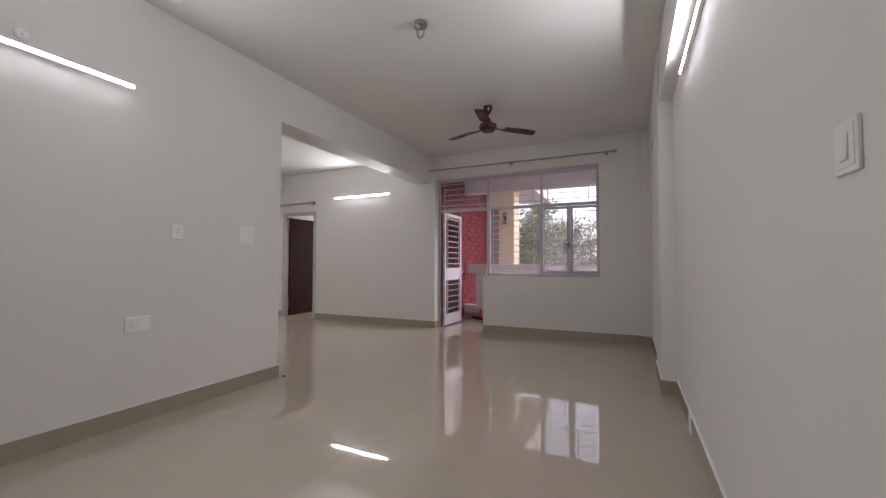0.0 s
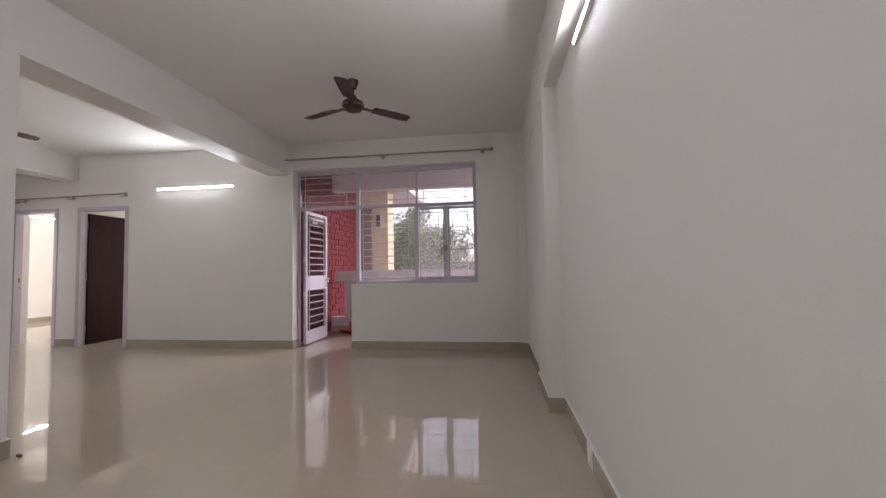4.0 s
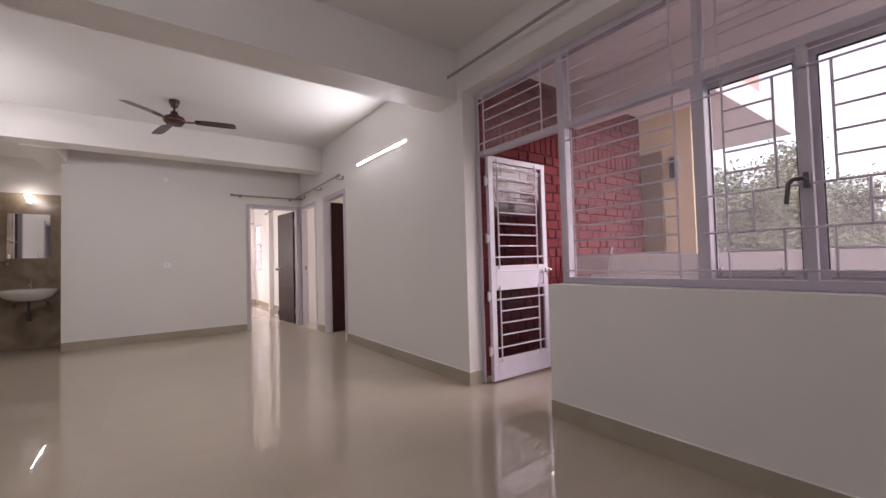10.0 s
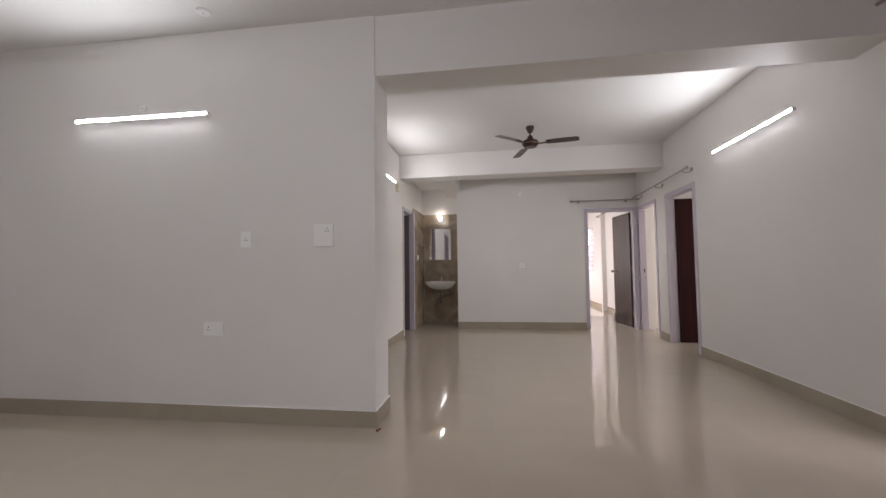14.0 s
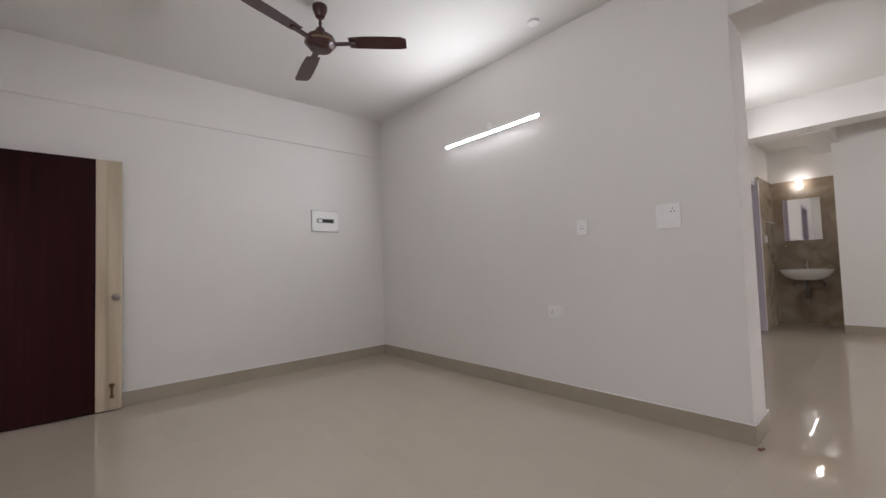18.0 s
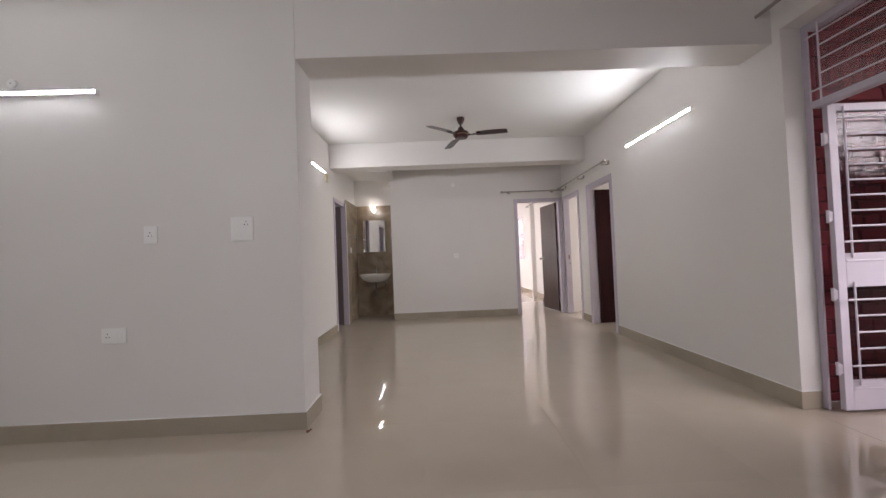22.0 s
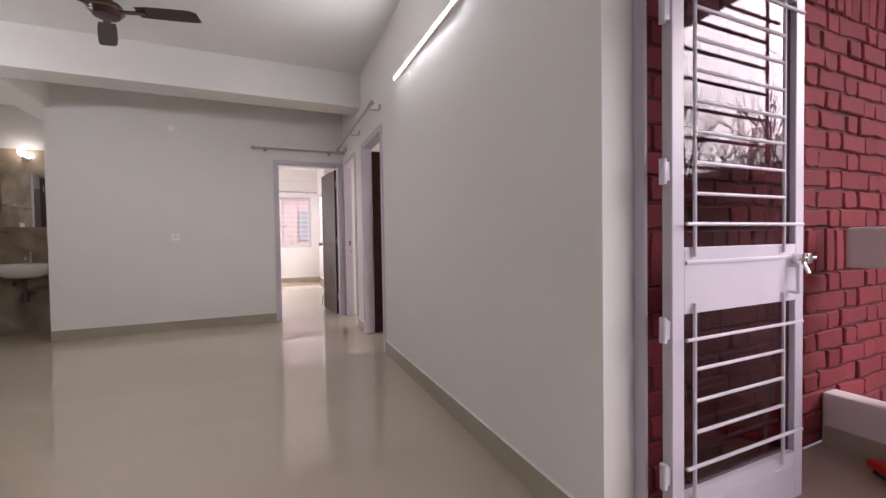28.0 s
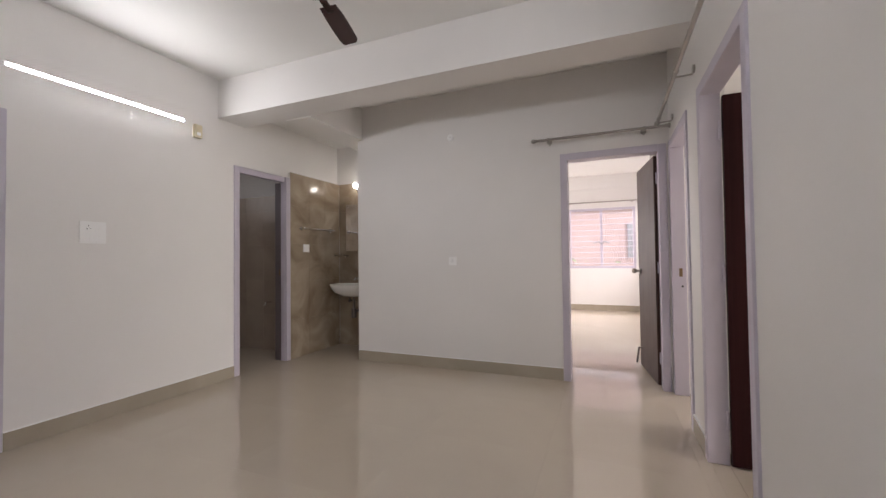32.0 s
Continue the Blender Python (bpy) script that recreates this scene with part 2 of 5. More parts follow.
M_CHIP = material("brick_chip", (0.16, 0.06, 0.045), 0.9, vary=0.3, scale=40)
M_RED = material("red_plastic", (0.55, 0.035, 0.02), 0.35, vary=0.08)
M_ALU = material("worn_aluminium", (0.5, 0.5, 0.52), 0.35, 1.0, vary=0.08)
M_RUBBER = material("black_rubber", (0.03, 0.03, 0.03), 0.7)
M_BARK = material("bark", (0.15, 0.12, 0.105), 0.9, vary=0.25, bump=0.6)
M_LEAF = material("leaves", (0.27, 0.33, 0.18), 0.6, vary=0.3, scale=0.8, fine=6, bump=0.0)
M_LEAF2 = material("pale_leaves", (0.33, 0.38, 0.21), 0.6, vary=0.25, scale=0.8, fine=6, bump=0.0)
M_GROUND = material("dry_ground", (0.29, 0.27, 0.26), 0.9, vary=0.3, scale=0.5, fine=9, bump=0.4)
M_TUBE = glow("tube_light_diffuser", (0.905, 0.945, 1.0), TUBE_POWER)
# same kind of tube, glow turned down to darken the south wall
M_TUBE_DIMMED = glow("dimmed_tube_diffuser", (0.925, 0.945, 0.98), TUBE_POWER * 0.74)
# same kind of tube, glow turned up to lift the north wall
M_TUBE_BOOSTED = glow("boosted_tube_diffuser", (0.905, 0.945, 1.0), TUBE_POWER * 1.13)
M_BULB = glow("bulb_glow", (1.0, 0.96, 0.9), BULB_POWER)
M_GLASS = clear_glass("dusty_window_glass", (0.97, 0.96, 0.97), dust=0.04)
M_SASHGLASS = clear_glass("hazy_sash_glass", (0.95, 0.95, 0.97), dust=0.1)
M_CLEARGLASS = clear_glass("clear_glass", (0.97, 0.98, 0.98))
M_TINTGLASS = clear_glass("dusky_gate_glass", (0.34, 0.26, 0.29))
M_TINTGLASS.node_tree.nodes["Principled BSDF"].inputs["IOR"].default_value = 1.4

# ---- mesh helpers ----


def box(bm, x0, y0, z0, x1, y1, z1, bevel=0.0):
    """A box by its corners; with bevel, soft edges."""
    verts = bmesh.ops.create_cube(bm, size=1)["verts"]
    for v in verts:
        v.co = Vector(((x0 + x1) / 2 + v.co.x * abs(x1 - x0), (y0 + y1) / 2 + v.co.y * abs(y1 - y0), (z0 + z1) / 2 + v.co.z * abs(z1 - z0)))
    if bevel:
        edges = list({e for v in verts for e in v.link_edges})
        bmesh.ops.bevel(bm, geom=edges, offset=bevel, segments=2, affect="EDGES", profile=0.6)
    return bm


def rod(bm, a, b, r, seg=12, r2=None):
    """A round bar from a to b."""
    a, b = Vector(a), Vector(b)
    turn = (b - a).to_track_quat("Z", "Y").to_matrix().to_4x4()
    bmesh.ops.create_cone(bm, cap_ends=True, segments=seg, radius1=r, radius2=r if r2 is None else r2, depth=(b - a).length, matrix=Matrix.Translation((a + b) / 2) @ turn)
    return bm


def lathe(bm, profile, seg=28, centre=(0, 0, 0)):
    """A turned shape round z from rows of radius and height."""
    rings = []
    for r, z in profile:
        rings.append([bm.verts.new((centre[0] + max(r, 1e-4) * math.cos(2 * math.pi * k / seg), centre[1] + max(r, 1e-4) * math.sin(2 * math.pi * k / seg), centre[2] + z)) for k in range(seg)])
    for a, b in zip(rings, rings[1:]):
        for k in range(seg):
            bm.faces.new((a[k], a[(k + 1) % seg], b[(k + 1) % seg], b[k]))
    bm.faces.new(rings[0][::-1])
    bm.faces.new(rings[-1])
    bmesh.ops.recalc_face_normals(bm, faces=bm.faces)
    return bm


def pipe(bm, points, r, seg=10):
    """A bent tube through the points."""
    for a, b in zip(points, points[1:]):
        rod(bm, a, b, r, seg)
    for p in points[1:-1]:
        bmesh.ops.create_uvsphere(bm, u_segments=seg, v_segments=6, radius=r, matrix=Matrix.Translation(p))
    return bm


def link_mesh(name, bm, mat, smooth=False):
    mesh = bpy.data.meshes.new(name)
    bm.to_mesh(mesh)
    bm.free()
    mesh.materials.append(mat)
    if smooth:
        mesh.polygons.foreach_set("use_smooth", [True] * len(mesh.polygons))
        mesh.set_sharp_from_angle(angle=radians(40))
    return new(name, mesh)


def part(name, bm, mat, parent, label="", smooth=False):
    ob = link_mesh(name, bm, mat, smooth)
    ob.parent = parent
    if label:
        ob["label"] = label
    return ob


def structure(name, bm, mat, label, category, smooth=False):
    return tagged(link_mesh(name, bm, mat, smooth), label, category, kind="structure")


def thing(name, label, category, group="", kind="", at=None):
    ob = new(name)
    if at is not None:
        ob.matrix_basis = at
    return tagged(ob, label, category, group, kind)


def B():
    return bmesh.new()


# ---- plan: walls, openings, heights ----
NORTH, PART, PBACK, WEST, SOUTH, BACK, RIGHT, CEIL = 6.155, -2.885, -3.213, -7.55, 2.185, -0.785, 0.51, 2.91
ALC_X, PEND, ALC_Y = -8.2, 2.89, 2.975
FAR_R, COL_X, TILE_Y, COL_Y0, COL_Y1, SK = 0.425, 0.395, 2.215, 3.92, 4.64, 0.114


def wall_x(bm, y0, y1, x0, x1, z0, z1, holes=()):
    """A wall along x with openings (x0, x1, z0, z1), in order of x."""
    at = x0
    for a, b, lo, hi in holes:
        if a > at:
            box(bm, at, y0, z0, a, y1, z1)
        if lo > z0:
            box(bm, a, y0, z0, b, y1, lo)
        if hi < z1:
            box(bm, a, y0, hi, b, y1, z1)
        at = b
    if at < x1:
        box(bm, at, y0, z0, x1, y1, z1)
    return bm


def wall_y(bm, x0, x1, y0, y1, z0, z1, holes=()):
    at = y0
    for a, b, lo, hi in holes:
        if a > at:
            box(bm, x0, at, z0, x1, a, z1)
        if lo > z0:
            box(bm, x0, a, z0, x1, b, lo)
        if hi < z1:
            box(bm, x0, a, hi, x1, b, z1)
        at = b
    if at < y1:
        box(bm, x0, at, z0, x1, y1, z1)
    return bm


# the partition stands a little out of square
SKEW = Matrix.Translation((PART - 0.01, PEND, 0)) @ Matrix.Rotation(radians(0.7), 4, "Z") @ Matrix.Translation((-PART, -PEND, 0))

DOOR_A = (5.25, 6.13)
DOOR_B = (-7.53, -6.71)
DOOR_C = (-6.36, -5.47)
DOOR_K = (-4.90, -4.02)
DOOR_W = (-7.27, -6.54)
DTOP = 2.125
WIN = (-2.84, -0.222)
WIN_TOP, SILL, GATE_X = 2.53, 0.885, -1.955

NB = NORTH + 0.09
north = wall_x(B(), NORTH, NB, WEST, -3.25, 0, CEIL, [(*DOOR_B, 0, DTOP), (*DOOR_C, 0, DTOP)])
wall_x(north, NORTH, NORTH + 0.23, -3.25, RIGHT + 0.2, 0, CEIL, [(-2.96, WIN[0], 0, CEIL), (WIN[0], GATE_X - 0.02, 0, WIN_TOP), (GATE_X - 0.02, WIN[1], SILL, WIN_TOP)])
box(north, -2.96, NORTH, 0, WIN[0], NORTH + 0.145, WIN_TOP)
box(north, -2.96, NORTH, WIN_TOP, WIN[0], NORTH + 0.23, CEIL)
structure("wall_north", north, M_WALL, "off-white painted wall with a wide window, gate and two doorways", "wall")
structure("wall_west", wall_y(B(), WEST - 0.12, WEST, ALC_Y, NORTH + 0.23, 0, CEIL, [(*DOOR_A, 0, DTOP)]), M_WALL, "off-white painted end wall with a doorway to the bedroom", "wall")
structure("wall_alcove_side", wall_x(B(), ALC_Y, ALC_Y + 0.1, ALC_X, WEST - 0.12, 0, CEIL), M_WALL, "off-white side wall of the wash alcove", "wall")
structure("wall_alcove_back", wall_y(B(), ALC_X - 0.12, ALC_X, SOUTH - 0.12, ALC_Y + 0.1, 0, CEIL), M_WALL, "off-white wall behind the wash basin", "wall")
structure("wall_south", wall_x(B(), SOUTH - 0.12, SOUTH, ALC_X, PBACK, 0, CEIL, [(*DOOR_W, 0, DTOP), (*DOOR_K, 0, DTOP)]), M_WALL, "off-white dining wall with toilet and kitchen doorways", "wall")
structure("wall_alcove_south", box(B(), ALC_X, SOUTH, 0, DOOR_W[0] - 0.001, TILE_Y, 2.187), M_WALL, "thickened off-white wall behind the alcove tiles", "wall")
partition = wall_y(B(), PBACK, PART, BACK, PEND, 0, CEIL)
partition.transform(SKEW)
structure("wall_partition", partition, M_WALL, "off-white partition wall between hall and kitchen", "wall")
structure("wall_back", wall_x(B(), BACK - 0.15, BACK, PBACK, RIGHT + 0.2, 0, CEIL), M_WALL, "off-white painted wall beside the entry door", "wall")
ENTRY = (-0.62, 0.32)
structure("wall_right", wall_y(B(), RIGHT, RIGHT + 0.2, BACK, NORTH, 0, CEIL, [(*ENTRY, 0, 2.1)]), M_WALL, "long off-white painted side wall", "wall")
structure("wall_right_far", box(B(), FAR_R, COL_Y1, 0, RIGHT, NORTH, CEIL), M_WALL, "off-white wall bay beside the window", "wall")
structure("column", box(B(), COL_X, COL_Y0, 0, RIGHT, COL_Y1, CEIL, 0.004), M_WALL, "shallow off-white wall column", "column")
structure("corner_pilaster", box(B(), 0.325, NORTH - 0.04, 0, FAR_R, NORTH, CEIL, 0.004), M_WALL, "shallow off-white pilaster in the window corner", "column")
structure("beam_side", box(B(), 0.412, BACK, 2.47, RIGHT, NORTH, CEIL), M_WALL, "off-white beam along the side wall", "beam")
structure("beam_back", box(B(), PART, BACK, 2.443, 0.412, BACK + 0.014, CEIL), M_WALL, "shallow off-white beam over the entry wall", "beam")
structure("beam_opening", box(B(), PBACK, PEND, 2.468, -2.905, NORTH, CEIL), M_WALL, "deep off-white beam over the wide opening", "beam")
structure("beam_dining", box(B(), -6.68, SOUTH, 2.54, -6.365, NORTH, CEIL, 0.004), M_WALL, "off-white beam across the dining area", "beam")
structure("beam_alcove", box(B(), ALC_X, 2.737, 2.535, -6.68, 3.035, CEIL), M_WALL, "off-white beam over the wash alcove", "beam")
structure("ceiling", box(B(), ALC_X - 0.3, BACK - 0.2, CEIL, RIGHT + 0.3, NORTH + 0.23, CEIL + 0.12), M_CEIL, "plain off-white painted ceiling", "ceiling")
structure("ceiling_alcove", box(B(), ALC_X, SOUTH, 2.70, -6.68, 2.737, CEIL), M_CEIL, "low off-white ceiling over the wash alcove", "ceiling")
structure("floor", box(B(), ALC_X - 0.3, BACK - 0.2, -0.15, RIGHT + 0.3, NORTH + 0.23, -0.004), M_GROUT, "glossy beige vitrified tile floor", "floor")

# ---- side rooms seen through the doorways ----
def plain_room(name, x0, x1, y0, y1, h, label, wall_mat=M_WALL, skip=(), hole=()):
    """Floor, ceiling and walls of a side room; skip: sides that the flat's own walls close; hole: openings for windows
    and added lamps, each with the side it is in.
    """
    t = 0.1
    structure("floor_" + name, box(B(), x0, y0, -0.12, x1, y1, 0.0), M_FLOOR, "glossy beige tile floor of the " + label, "floor")
    structure("ceiling_" + name, box(B(), x0 - t, y0 - t, h, x1 + t, y1 + t, h + 0.1), M_CEIL, "off-white ceiling of the " + label, "ceiling")
    spans = {"w": (x0 - t, x0, y0 - t, y1 + t), "e": (x1, x1 + t, y0 - t, y1 + t), "s": (x0, x1, y0 - t, y0), "n": (x0, x1, y1, y1 + t)}
    for side, (a, b, c, d) in spans.items():
        if side in skip:
            continue
        holes = [h[1:] for h in hole if h[0] == side]
        bm = wall_y(B(), a, b, c, d, 0, h, holes) if side in "we" else wall_x(B(), c, d, a, b, 0, h, holes)
        structure("wall_" + name + "_" + {"w": "west", "e": "east", "s": "south", "n": "north"}[side], bm, wall_mat, "painted wall of the " + label, "wall")


# the south opening is unseen, cut only for the added fill lamp
plain_room("bedroom", -12.9, WEST - 0.12, 3.3, 6.39, CEIL, "bedroom", skip="e", hole=[("w", 4.86, 6.2, 0.9, 2.2), ("s", -11.5, -9.9, 0.9, 2.2), ("n", -12.72, -11.95, 0.97, 2.25)])
structure("beam_bedroom", box(B(), -12.9, 3.3, 2.62, -12.87, 6.39, CEIL), M_WALL, "shallow off-white beam over the bedroom window", "beam")
# bare north opening out of view, there for the north room's fill lamp
plain_room("north_room", -10.65, -6.48, NORTH + 0.23, 10.2, CEIL, "north room", skip="s", hole=[("n", -8.6, -7.2, 0.9, 2.2)])
# unseen north opening, made to let the corner room's fill lamp in
plain_room("corner_room", -6.38, -3.3, NORTH + 0.23, 9.4, CEIL, "corner room", skip="sw", hole=[("n", -5.6, -4.4, 0.9, 2.2)])
plain_room("kitchen", -5.5, PBACK, BACK, SOUTH - 0.12, CEIL, "kitchen", skip="ne")
# high opening out of view, only passes the added toilet lamp
plain_room("toilet", -7.6, -5.62, 0.55, SOUTH - 0.12, 2.6, "toilet", skip="n", hole=[("s", -6.9, -6.3, 1.9, 2.4)])


def baseboard(runs, label="low beige tile skirting along the wall"):
    """Skirting pieces: each run is x0, y0, x1, y1 of its footprint."""
    bm = B()
    for x0, y0, x1, y1 in runs:
        box(bm, x0, y0, 0.0, x1, y1, SK, 0.002)
    ob = structure("baseboard", bm, M_SKIRT, label, "skirting")
    edge = B()
    for x0, y0, x1, y1 in runs:
        box(edge, x0, y0, SK + 0.0001, x1, y1, SK + 0.0035)
    part("filler_line", edge, M_PLASTIC, ob, "thin white filler line")
    return ob


K = 0.012
baseboard([(DOOR_B[1] + 0.003, NORTH - K, DOOR_C[0] - 0.003, NORTH)])
baseboard([(DOOR_C[1] + 0.003, NORTH - K, WIN[0], NORTH)])
baseboard([(WIN[0], NORTH - K, WIN[0] + K, NORTH + 0.125)], "short beige tile skirting in the gate reveal")
baseboard([(GATE_X - 0.02, NORTH - K, 0.325, NORTH)])
baseboard([(0.325 - K, NORTH - 0.04 - K, FAR_R - K, NORTH - 0.04), (0.325 - K, NORTH - 0.04, 0.325, NORTH - K)])
baseboard([(FAR_R - K, COL_Y1 + K, FAR_R, NORTH - 0.04)])
baseboard([(COL_X - K, COL_Y0 - K, COL_X, COL_Y1 + K), (COL_X, COL_Y0 - K, RIGHT, COL_Y0), (COL_X, COL_Y1, FAR_R, COL_Y1 + K)])
side_skirting = baseboard([(RIGHT - K, ENTRY[1] + 0.06, RIGHT, COL_Y0 - K)])
patch = box(B(), RIGHT - K - 0.003, 3.06, 0.003, RIGHT - K - 0.0005, 3.18, SK - 0.002, 0.001)
for yy in (3.082, 3.105):
    box(patch, RIGHT - K - 0.0045, yy, 0.006, RIGHT - K - 0.003, yy + 0.006, 0.094)
part("plaster_patch", patch, M_WALL, side_skirting, "bare white plaster patch")
baseboard([(PART, BACK, RIGHT, BACK + K)])
baseboard([(PART, BACK + K, PART + K, PEND + K)]).data.transform(SKEW)
baseboard([(PBACK, PEND, PART - 0.012, PEND + K)])
baseboard([(PBACK - K, SOUTH, PBACK, PEND + K)])
baseboard([(DOOR_K[1] + 0.003, SOUTH, PBACK - K, SOUTH + K)])
baseboard([(DOOR_W[1] + 0.003, SOUTH, DOOR_K[0] - 0.003, SOUTH + K)])
baseboard([(WEST, ALC_Y, WEST + K, DOOR_A[0] - 0.003)])
baseboard([(-12.9, 3.3, -12.9 + K, 6.39)], "beige tile skirting under the bedroom window")
baseboard([(-12.9 + K, 6.39 - K, WEST - 0.13, 6.39)], "beige tile skirting of the bedroom side wall")
baseboard([(-10.65, NORTH + 0.34, -10.65 + K, 10.2), (-10.65 + K, 10.2 - K, -6.48, 10.2)], "beige tile skirting of the north room")


# ---- doors ----
def door_frame(name, label, lo, hi, depth0, depth1, axis, top=DTOP, w=0.062):
    """Two posts and a head, axis: the way the wall runs."""
    door = thing(name, label, "door", kind="structure")
    for nm, a, b, z0, z1 in (("jamb", lo, lo + w, 0, top), ("jamb", hi - w, hi, 0, top), ("head", lo + w, hi - w, top - w, top)):
        bm = B()
        if axis == "x":
            box(bm, a, depth0, z0, b, depth1, z1, 0.004)
        else:
            box(bm, depth0, a, z0, depth1, b, z1, 0.004)
        part(nm, bm, M_LILAC, door)
    return door


door_a = door_frame("door_1", "open brown bedroom door in a lilac painted frame", *DOOR_A, WEST - 0.13, WEST + 0.012, "y")
door_b = door_frame("door_2", "empty lilac painted door frame to the north room", *DOOR_B, NORTH - 0.012, NORTH + 0.093, "x")
door_c = door_frame("door_3", "open dark wenge door in a lilac painted frame", *DOOR_C, NORTH - 0.012, NORTH + 0.093, "x")
door_k = door_frame("door_4", "open brown kitchen door in a lilac painted frame", *DOOR_K, SOUTH - 0.13, SOUTH + 0.012, "x")
door_w = door_frame("door_5", "lilac painted door frame of the toilet", *DOOR_W, SOUTH - 0.045, SOUTH + 0.012, "x", top=2.12)
# dark strips give the shaded recess behind the frame
for xa, xb in ((DOOR_W[0] + 0.001, DOOR_W[0] + 0.058), (DOOR_W[1] - 0.058, DOOR_W[1] - 0.001)):
    part("jamb_shade_strip", box(B(), xa, SOUTH - 0.135, 0.0, xb, SOUTH - 0.046, 2.06), M_JAMB_SHADE, door_w, "dark brown strip for the shade on the inner jamb")
part("jamb", box(B(), DOOR_W[0], SOUTH + 0.0125, 0, DOOR_W[0] + 0.062, TILE_Y + 0.012, 2.12, 0.004), M_LILAC, door_w)
door_e = door_frame("door_6", "open wenge entry door with a cream lock stile", *ENTRY, RIGHT - 0.012, RIGHT + 0.12, "y", top=2.1)


def knob(parent, x, y, z, way, mat=M_BRONZE):
    """A round knob with its rose; way: the unit vector out of the leaf."""
    p, d = Vector((x, y, z)), Vector(way)
    bm = B()
    rod(bm, p, p + d * 0.008, 0.03, 24)
    rod(bm, p + d * 0.008, p + d * 0.04, 0.011, 16)
    bmesh.ops.create_uvsphere(bm, u_segments=20, v_segments=12, radius=0.027, matrix=Matrix.Translation(p + d * 0.055))
    part("door_knob", bm, mat, parent, "round metal knob", True)


def hinge(parent, x, y, z, mat=M_LILAC):
    bm = B()
    rod(bm, (x, y, z - 0.05), (x, y, z + 0.05), 0.009, 12)
    for k in (-0.018, 0.018):
        rod(bm, (x, y, z + k - 0.001), (x, y, z + k + 0.001), 0.0098, 12)
    part("hinge", bm, mat, parent)


SWING = Matrix.Translation((-7.665, 6.075, 0)) @ Matrix.Rotation(radians(7.0), 4, "Z")


def swung(bm):
    """Turns a piece of the bedroom leaf, drawn from its hinge along -x, to where the open leaf stands."""
    bm.transform(SWING)
    return bm


leaf_a = part("leaf", swung(box(B(), -0.72, -0.035, 0.012, 0, 0, DTOP - 0.075, 0.002)), M_BROWNWOOD, door_a, "dark brown veneered door leaf")
part("edge_lipping", swung(box(B(), -0.727, -0.035, 0.012, -0.7205, 0, DTOP - 0.075)), M_CREAMWOOD, leaf_a, "cream edge lipping")
knob(leaf_a, *(SWING @ Vector((-0.66, -0.035, 1.0))), SWING.to_3x3() @ Vector((0, -1, 0)), M_STEEL)
part("door_stop", swung(pipe(B(), [(-0.65, -0.035, 0.2), (-0.65, -0.063, 0.2), (-0.632, -0.09, 0.05)], 0.009)), M_DARKSTEEL, leaf_a, "flip-down metal door stop", True)
for zz in (0.25, 1.05, 1.85):
    hinge(door_a, -7.655, 6.064, zz)
leaf_c = part("leaf", box(B(), -6.297, NORTH + 0.095, 0.012, -6.262, NORTH + 0.875, DTOP - 0.085, 0.002), M_DARKWOOD, door_c, "dark wenge door leaf")
for zz in (0.25, 1.05, 1.85):
    hinge(door_c, -6.285, NORTH + 0.085, zz)
knob(leaf_c, -6.262, NORTH + 0.80, 1.0, (1, 0, 0), M_STEEL)
part("door_stopper", rod(B(), (-6.262, NORTH + 0.79, 0.06), (-6.232, NORTH + 0.79, 0.06), 0.018, 16), M_PLASTIC, leaf_c, "white rubber stopper", True)
part("leaf", box(B(), -4.835, SOUTH - 0.9, 0.012, -4.80, SOUTH - 0.135, DTOP - 0.075, 0.002), M_BROWNWOOD, door_k, "brown veneered door leaf")
for dr, x, y in ((door_b, DOOR_B[0] + 0.0625, NORTH + 0.052), (door_w, DOOR_W[0] + 0.0625, SOUTH - 0.06)):
    part("strike_plate", box(B(), x - 0.001, y - 0.012, 0.98, x + 0.002, y + 0.012, 1.05, 0.001), M_BRONZE, dr)
    part("bolt_hole", rod(B(), (x, y + 0.01, 0.9), (x + 0.003, y + 0.01, 0.9), 0.008), M_DARK, dr)
for zz in (0.3, 1.9):
    hinge(door_w, DOOR_W[1] - 0.07, SOUTH - 0.09, zz, M_STEEL)

# entry leaf, folded back along the wall
ELY = -0.695
leaf_e = part("leaf", box(B(), -0.135, ELY - 0.035, 0.01, RIGHT - 0.02, ELY, 2.0, 0.002), M_DARKWOOD, door_e, "dark wenge leaf")
part("lock_stile", box(B(), -0.298, ELY - 0.035, 0.01, -0.137, ELY, 2.0, 0.002), M_CREAMWOOD, door_e, "cream wood-grain lock stile")
knob(leaf_e, -0.258, ELY, 0.897, (0, 1, 0), M_STEEL)
lb = B()
box(lb, -0.254, ELY, 0.19, -0.219, ELY + 0.012, 0.215, 0.002)
rod(lb, (-0.237, ELY + 0.014, 0.2), (-0.237, ELY + 0.014, 0.12), 0.007)
box(lb, -0.251, ELY, 0.10, -0.224, ELY + 0.006, 0.125, 0.002)
part("tower_bolt", lb, M_BRONZE, leaf_e, "small brass tower bolt")
structure("wall_landing", wall_y(B(), RIGHT + 0.5, RIGHT + 0.6, -0.9, 0.6, 0, 2.4), M_WALL, "plain wall of the stair landing", "wall")
structure("floor_landing", box(B(), RIGHT + 0.3, -0.9, -0.15, RIGHT + 0.6, 0.6, -0.004), M_SKIRT, "tile floor of the stair landing", "floor")


# ---- window, gate and grilles ----
M_GUNMETAL = material("gunmetal_handle", (0.09, 0.085, 0.09), 0.4, 0.6, vary=0.1)
